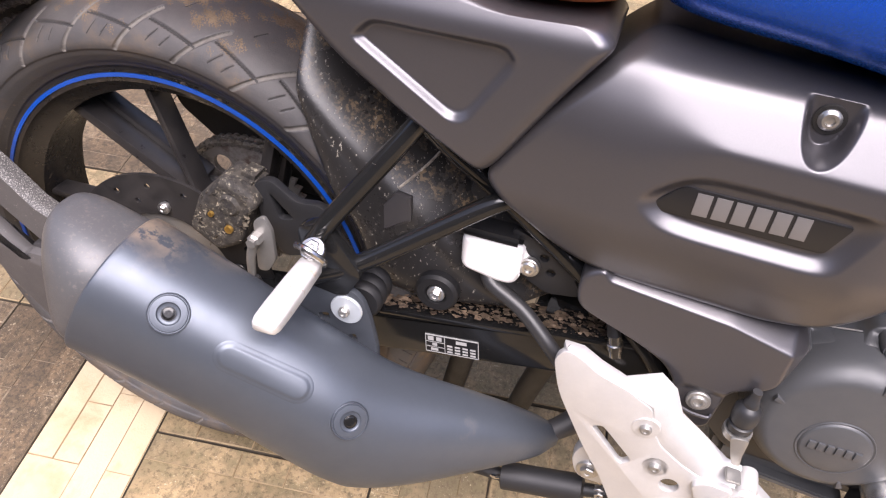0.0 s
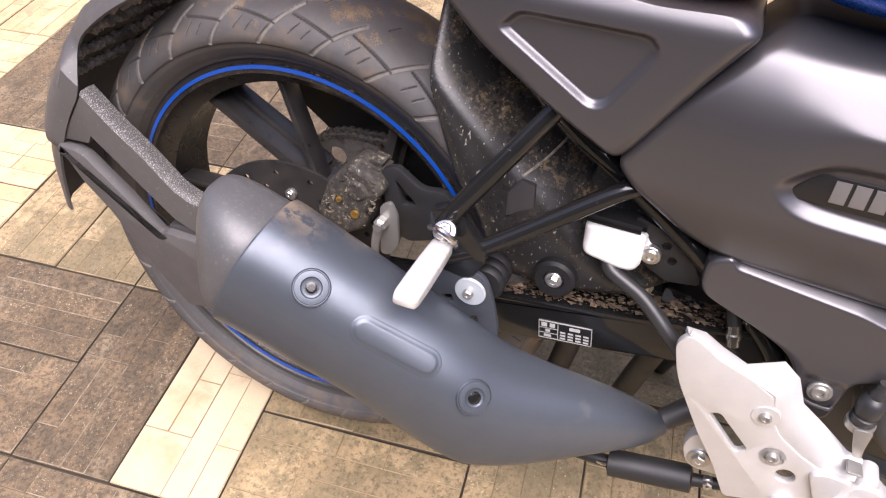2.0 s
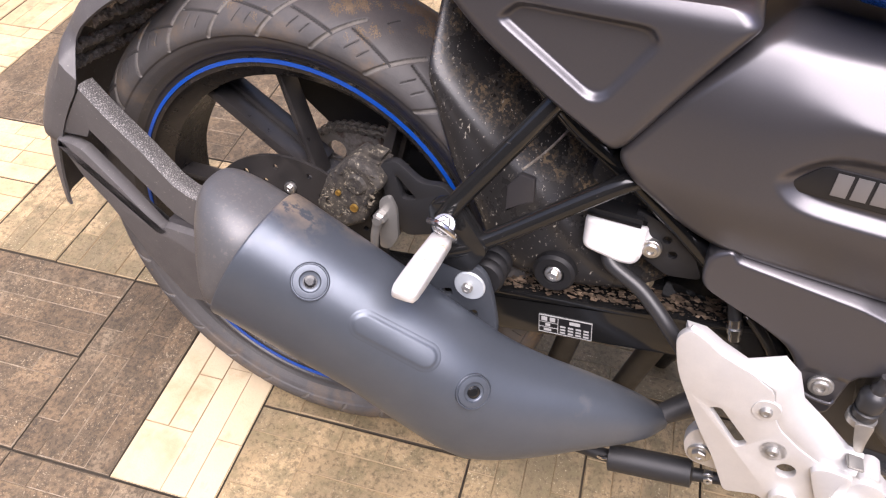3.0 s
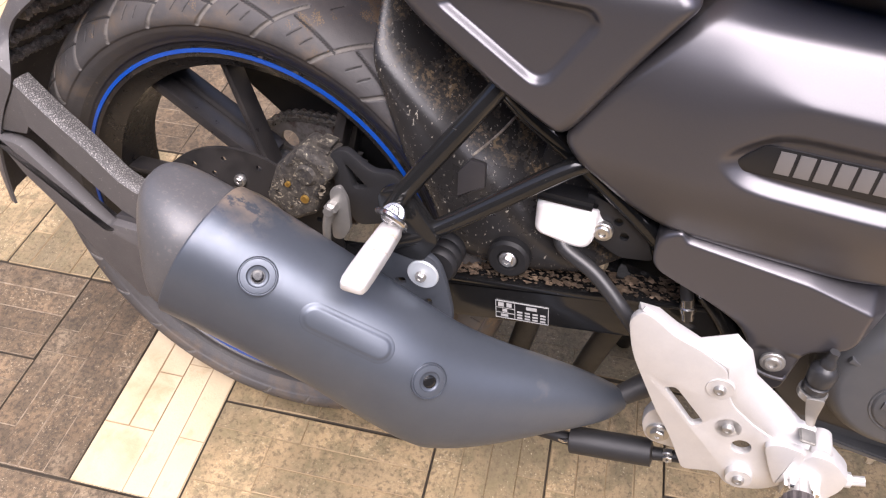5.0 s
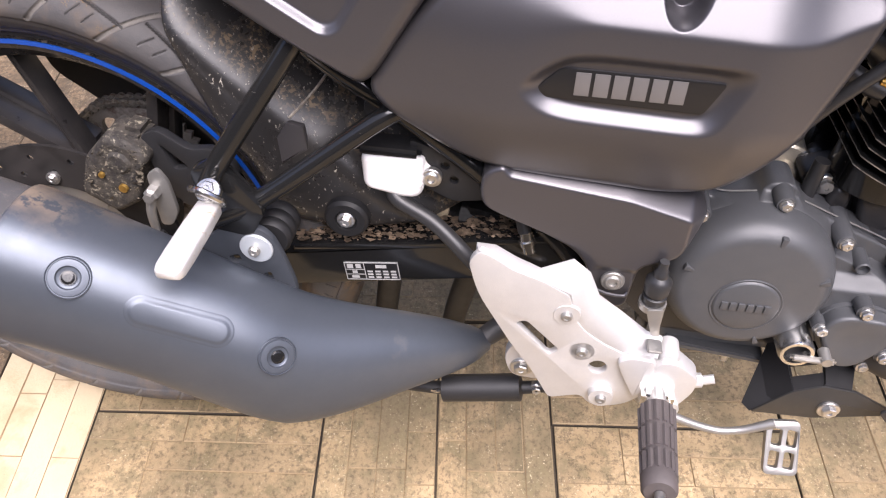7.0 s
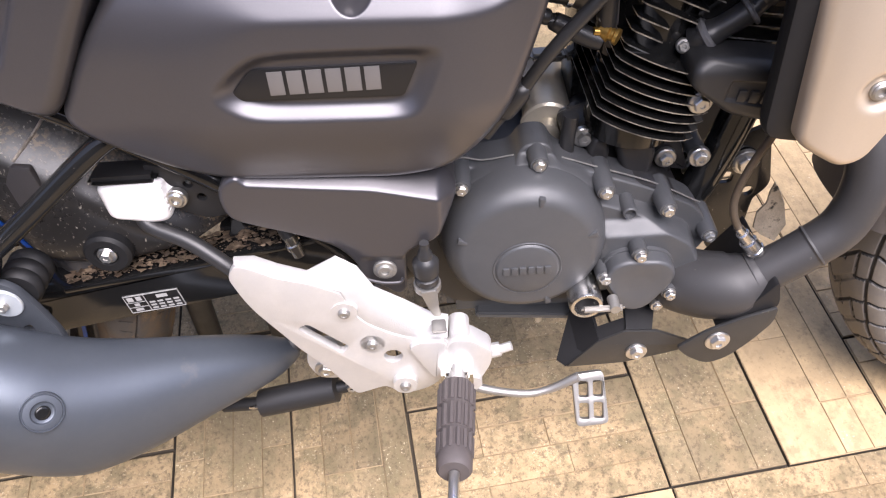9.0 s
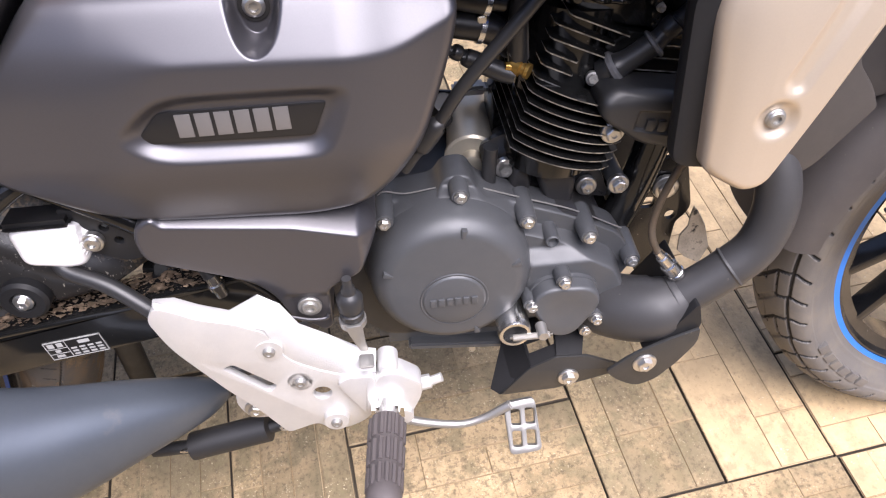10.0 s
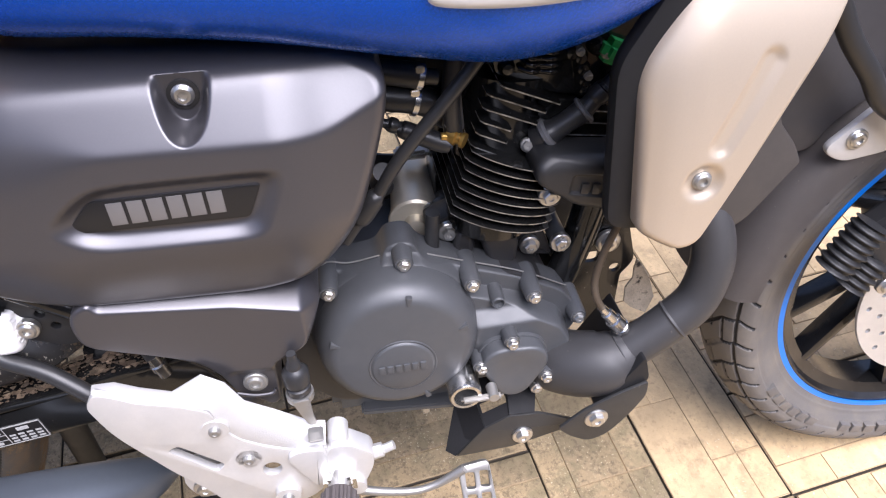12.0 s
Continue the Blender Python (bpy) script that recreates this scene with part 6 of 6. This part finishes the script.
def brake_pedal():
    lever = part("brake_pedal", tube([(0.58, 0.145, 0.26, 0.008), (0.618, 0.158, 0.242, 0.005), (0.665, 0.16, 0.227, 0.0040), (0.693, 0.16, 0.230, 0.0040), (0.722, 0.16, 0.248, 0.0048)], sides=12), DULL, BIKE, "bent steel rear brake pedal")
    holes = [list(reversed(rounded([(x0, y0), (x0 + 0.009, y0 - 0.001), (x0 + 0.009, y0 + 0.015), (x0, y0 + 0.016)], 0.002, 2))) for x0 in (0.7225, 0.7365) for y0 in (0.2025, 0.2245)]
    pad = plate(rounded([(0.716, 0.247), (0.747, 0.25), (0.751, 0.196), (0.719, 0.194)], 0.006), 0.0, 0.008, 0.0015, holes)
    c = B(0.732, 0, 0.222)
    turned(pad, Matrix.Translation(B(0, 0.165, 0)) @ Matrix.Translation(c) @ Euler((radians(-35), 0, 0)).to_matrix().to_4x4() @ Matrix.Translation(-c))
    part("pedal_pad", pad, DULL, lever, "windowed alloy pedal pad")


brake_pedal()
SWITCH = part("brake_switch", join(lathe([(0, 0.0085), (0.006, 0.0085), (0.007, 0.0105), (0.013, 0.0105), (0.014, 0.0088), (0.017, 0.0088), (0.018, 0.0110), (0.030, 0.0115), (0.034, 0.0085), (0.036, 0.0065), (0.041, 0.0062), (0.043, 0.0045), (0.052, 0.0040)], 0.5835, 0.142, 0.366, 20, (0.0, 0.02, 1))), HOSE, BIKE, "black ribbed brake light switch")
part("switch_clip", join(lathe([(-0.003, 0.0120), (0.003, 0.0120)], 0.5835, 0.142, 0.368, 22, (0, 0.02, 1)), plate(rounded([(0.577, 0.371), (0.592, 0.373), (0.5925, 0.352), (0.5945, 0.340), (0.5875, 0.340), (0.583, 0.352)], 0.003), 0.1525, 0.1550, 0.0006), box(0.585, 0.598, 0.152, 0.168, 0.3315, 0.3345, 0.001)), DULL, SWITCH, "dull steel switch clip")
part("cover_lip", tube([(0.5300, 0.132, 0.3690), (0.545, 0.134, 0.3655), (0.5590, 0.133, 0.3640), (0.5625, 0.131, 0.3670)], 0.0016, 8), GREY, LOWER, "bright lip under the screw")
part("stand_pivot", tube([(0.36, 0.125, 0.19, 0.007), (0.40, 0.13, 0.197, 0.007), (0.402, 0.13, 0.197, 0.0145), (0.482, 0.13, 0.215, 0.0145), (0.484, 0.13, 0.215, 0.007), (0.51, 0.13, 0.222, 0.006)], sides=18, steps=1), PLASTIC, BIKE, "black tubular stand pivot")
part("spring_hook", tube([(0.385, 0.13, 0.193), (0.395, 0.136, 0.199), (0.404, 0.135, 0.203)], 0.0025, 8), CHROME, BIKE)
part("pivot_lug", plate(rounded([(0.460, 0.270), (0.468, 0.292), (0.490, 0.292), (0.505, 0.262), (0.505, 0.243), (0.470, 0.243)], 0.012), 0.125, 0.14, 0.003), ALLOY, HANGER)
bolt(BIKE, 0.479, 0.141, 0.26, 0.0075, 0.006)
bolt(BIKE, 0.498, 0.132, 0.219, 0.005, 0.005)
for pts in ([(0.33, 0.03, 0.30), (0.315, 0.0, 0.19), (0.30, -0.03, 0.08)], [(0.42, 0.03, 0.30), (0.40, 0.0, 0.19), (0.385, -0.06, 0.06)]):
    part("centre_stand_leg", tube(pts, 0.014), PLASTIC, BIKE, "folded black stand leg")
part("side_stand", tube([(0.50, -0.11, 0.24, 0.014), (0.46, -0.17, 0.12, 0.013), (0.43, -0.245, -0.036, 0.012)], sides=14), GLOSS, BIKE, "black side stand")
part("stand_foot", box(0.39, 0.47, -0.275, -0.215, -0.046, -0.038, 0.003, (10, 0, 0)), GLOSS, BIKE)


def reservoir():
    r = part("brake_fluid_reservoir", pillow(rounded([(0.321, 0.436), (0.319, 0.470), (0.373, 0.472), (0.379, 0.461), (0.388, 0.458), (0.388, 0.446), (0.376, 0.443), (0.371, 0.430), (0.355, 0.428)], 0.007), lambda x, u: 0.112 if x < 0.374 else 0.106, 0.085, 110, 24, 0.008, 0.008), TANK_RES, BIKE,
             "white plastic rear brake fluid reservoir")
    part("reservoir_cap", box(0.316, 0.372, 0.083, 0.113, 0.471, 0.479, 0.004, (0, 0, 0)), PLASTIC, r, "dusty black reservoir cap")
    bolt(r, 0.381, 0.107, 0.452, 0.007, 0.004, washer=1.3, socket=True)
    part("reservoir_hose", tube([(0.345, 0.10, 0.435), (0.352, 0.108, 0.425), (0.385, 0.118, 0.412), (0.42, 0.13, 0.385), (0.45, 0.135, 0.355)], 0.0072, 14), HOSE, r, "ribbed dark hose")


reservoir()
part("hose_union", join(lathe([(0, 0.006), (0.008, 0.006), (0.009, 0.0075), (0.014, 0.0075), (0.015, 0.006), (0.024, 0.006)], 0.472, 0.112, 0.386, 14, (-0.25, 0, 1))), CHROME, BIKE, "bright hose union")
part("brake_line", tube([(0.466, 0.112, 0.408), (0.458, 0.108, 0.43), (0.44, 0.10, 0.455)], 0.006), HOSE, BIKE)


# ---- front end ----
def sidewall_marks():
    """Raised plain bars round the front tyre's sidewall."""
    for k in range(14):
        if k in (6, 7):
            continue
        a = radians(213 + k * 4.6)
        d, q = Vector((math.cos(a), math.sin(a))), Vector((-math.sin(a), math.cos(a)))
        c = Vector((1.33, 0.295))
        ol = [c + d * r + q * o for r, o in ((0.246, -0.0075), (0.246, 0.0075), (0.258, 0.0075), (0.258, -0.0075))]
        part("sidewall_mark", plate([(p.x, p.y) for p in ol], MID + 0.045, MID + 0.0525, 0.0006), FRONT_RUBBER, FRONT_TYRE, "plain raised bar")


sidewall_marks()


def front_mudguard():
    bm = arch(1.33, 0.295, 70, 172, MID, 0.0735, 0.292, 0.046, 61)
    f = part("front_mudguard", bm, MUDGUARD, BIKE, "dusty grey plastic front mudguard", 40)
    part("mudguard_brace", plate(rounded([(1.060, 0.512), (1.082, 0.497), (1.128, 0.503), (1.19, 0.56), (1.17, 0.60), (1.108, 0.556)], 0.012), 0.080, 0.088, 0.003), ALLOY, f, "white-grey fork brace")
    part("duct_panel", plate(rounded([(0.958, 0.441), (0.986, 0.441), (1.002, 0.453), (1.040, 0.506, 0.004), (1.031, 0.524), (1.011, 0.548), (1.0, 0.60), (0.95, 0.56)], 0.008), 0.080, 0.092, 0.003), FENDER, f, "dark stepped plastic panel")
    # Dark plate over the region between shroud and brace.
    part("fork_cowl", plate(rounded([(1.00, 0.540), (1.043, 0.500), (1.066, 0.500), (1.080, 0.525), (1.125, 0.560), (1.13, 0.64), (1.03, 0.66)], 0.012), 0.052, 0.066, 0.003), DARK, f, "dark plate above the front mudguard")
    bolt(f, 1.090, 0.089, 0.521, 0.0075, 0.004, washer=1.3, socket=True)


front_mudguard()
for w in (-0.095, 0.105):
    fork = part("fork_leg", tube([(1.335, w, 0.27, 0.026), (1.30, w, 0.36, 0.026), (1.22, w, 0.56, 0.022), (1.10, w, 0.86, 0.02)], sides=20), PLASTIC, BIKE, "black telescopic fork leg", 60)
    part("fork_gaiter", tube([(1.318, w, 0.315, 0.03), (1.29, w, 0.385, 0.03), (1.26, w, 0.46, 0.03)], sides=24, ribs=0.004, pitch=0.012), PLASTIC, fork, "ribbed rubber fork gaiter", 60)
part("brake_cable", tube([(1.02, 0.10, 0.66), (1.043, 0.10, 0.6225), (1.071, 0.10, 0.589), (1.098, 0.10, 0.556), (1.16, 0.11, 0.52), (1.22, 0.11, 0.46)], 0.009), HOSE, BIKE, "black front brake hose")


def front_caliper():
    """A sliding caliper behind the fork leg, with its ribbed pin boots."""
    c = part("front_brake_caliper", box(1.130, 1.200, 0.070, 0.105, 0.36, 0.44, 0.010, (0, -35, 0)), PLASTIC, BIKE, "black sliding front brake caliper")
    part("caliper_arm", plate(rounded([(1.15, 0.40), (1.17, 0.415), (1.25, 0.37), (1.26, 0.33), (1.22, 0.325)], 0.008), 0.07, 0.082, 0.003), PLASTIC, c)
    for a, b in (((1.093, 0.11, 0.392), (1.119, 0.11, 0.440)), ((1.122, 0.105, 0.362), (1.140, 0.105, 0.392))):
        part("pin_boot", tube([(*a, 0.0165), tuple((p + q) / 2 for p, q in zip(a, b)) + (0.0165,), (*b, 0.0165)], sides=18, ribs=0.0018, pitch=0.008), PLASTIC, c, "ribbed rubber pin boot", 60)
    bolt(c, 1.185, 0.088, 0.335, 0.007, 0.006)
    bolt(c, 1.20, 0.088, 0.365, 0.006, 0.006)


front_caliper()
part("wiring_connector", join(box(0.862, 0.894, 0.035, 0.058, 0.596, 0.616, 0.006, (0, 25, 0)), box(0.892, 0.908, 0.02, 0.04, 0.588, 0.600, 0.003, (0, 15, 0))), GREEN, BIKE, "bright green wiring connector")


# ---- pavers: basket weave of ribbed concrete blocks ----
def paver_mesh(seed):
    """One block, 300 by 150 mm, with four rows of low mock bricks pressed into its face."""
    rng = random.Random(seed)
    L, W = 0.3085, 0.1530
    bm = bmesh.new()

    def slab(x0, x1, y0, y1, z0, z1, inset, edge=0):
        lo = [bm.verts.new(v) for v in ((x0, y0, z0), (x1, y0, z0), (x1, y1, z0), (x0, y1, z0))]
        hi = [bm.verts.new(v) for v in ((x0 + inset, y0 + inset, z1), (x1 - inset, y0 + inset, z1), (x1 - inset, y1 - inset, z1), (x0 + inset, y1 - inset, z1))]
        bm.faces.new(hi)
        for k in range(4):
            bm.faces.new((lo[k - 1], lo[k], hi[k], hi[k - 1])).material_index = edge
    slab(-L / 2, L / 2, -W / 2, W / 2, -0.02, -0.0019, 0.0010, 2)
    step = (W - 0.0024) / 4

    def brick(a, b, r0, r1):
        y0, y1 = -W / 2 + 0.0012 + r0 * step, -W / 2 + 0.0012 + r1 * step
        slab(a + 0.0002, b - 0.0002, y0 + 0.0002, y1 - 0.0002, -0.0025, rng.uniform(-0.0008, 0.0006), rng.choice((0.0003, 0.0005, 0.0008, 0.0013)), 1)
    row = 0
    while row < 4:
        tall = min(rng.choice((1, 1, 1, 2)), 4 - row)
        x = -L / 2 + 0.0012
        while x < L / 2 - 0.003:
            wide = rng.choice((0.07, 0.11, 0.17, 0.22))
            stop = x + wide if x + wide < L / 2 - 0.035 else L / 2 - 0.0012
            if tall == 2 and rng.random() < 0.5:
                brick(x, stop, row, row + 1)
                mid = x + (stop - x) * rng.choice((0.3, 0.6, 1.0))
                brick(x, mid, row + 1, row + 2)
                if mid < stop:
                    brick(mid, stop, row + 1, row + 2)
            else:
                brick(x, stop, row, row + tall)
            x = stop
        row += tall
    me = bpy.data.meshes.new("paver")
    bm.to_mesh(me)
    bm.free()
    return me


TURN, CORNER = 6.9, Vector((0.231, -0.046))
ALONG, ACROSS = Vector((0.3069, 0.0352)), Vector((-0.0402, 0.3180))
FLOOR = tagged(new("paving"), "tan ribbed concrete pavers laid in basket weave", "paving", kind="structure")
meshes = {}
for mat, edge in ((PAVER, GRIME), (PALE, GRIME), (BROWN, WORN), (CREAM, GRIME)):
    for s in range(6):
        me = paver_mesh(s)
        me.materials.append(mat)
        me.materials.append(edge)
        me.materials.append(SOIL)
        meshes[mat.name, s] = me
rng = random.Random(5)
rest_v, rest_f = [], []
for i in range(-22, 29):
    for j in range(-18, 22):
        upright = (i + j) % 2 == 0
        for k in (0, 1):
            c = CORNER + ALONG * (i + (0.25 + 0.5 * k if upright else 0.5)) + ACROSS * (j - 0.5 + (0.5 if upright else 0.25 + 0.5 * k))
            a = radians(TURN + (90 if upright else 0))
            if -1.45 < c.x < 2.15 and -0.75 < c.y < 1.75:
                mat = PAVER
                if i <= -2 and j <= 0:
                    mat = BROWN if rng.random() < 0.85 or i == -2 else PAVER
                # The block behind the rear wheel takes the darker brown pavers too.
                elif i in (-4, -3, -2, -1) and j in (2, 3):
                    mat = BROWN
                elif i <= -4 or (i == -3 and j != 1):
                    mat = PALE
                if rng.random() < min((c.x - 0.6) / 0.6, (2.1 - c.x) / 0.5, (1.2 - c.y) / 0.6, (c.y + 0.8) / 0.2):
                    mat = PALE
                if (i, j, k) == (-2, 0, 1):
                    mat = CREAM
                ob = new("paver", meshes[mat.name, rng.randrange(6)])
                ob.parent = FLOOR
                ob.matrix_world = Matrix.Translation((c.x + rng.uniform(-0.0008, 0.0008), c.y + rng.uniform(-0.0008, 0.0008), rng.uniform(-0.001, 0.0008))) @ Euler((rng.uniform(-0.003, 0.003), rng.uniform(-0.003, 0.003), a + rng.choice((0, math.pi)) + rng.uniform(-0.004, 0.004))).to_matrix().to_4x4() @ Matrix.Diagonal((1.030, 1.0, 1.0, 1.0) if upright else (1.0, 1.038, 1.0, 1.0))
            else:
                n = len(rest_v)
                for z in (-0.02, 0.0):
                    for x, y in ((-1, -1), (1, -1), (1, 1), (-1, 1)):
                        p = Matrix.Rotation(a, 2) @ Vector((x * 0.153, y * 0.0755))
                        rest_v.append((c.x + p.x, c.y + p.y, z))
                rest_f += [(n + 4, n + 5, n + 6, n + 7)] + [(n + q, n + (q + 1) % 4, n + 4 + (q + 1) % 4, n + 4 + q) for q in range(4)]
me = bpy.data.meshes.new("far_pavers")
me.from_pydata(rest_v, [], rest_f)
me.materials.append(PAVER)
far = new("far_pavers", me)
far.parent = FLOOR
tagged(far, kind="stuff")
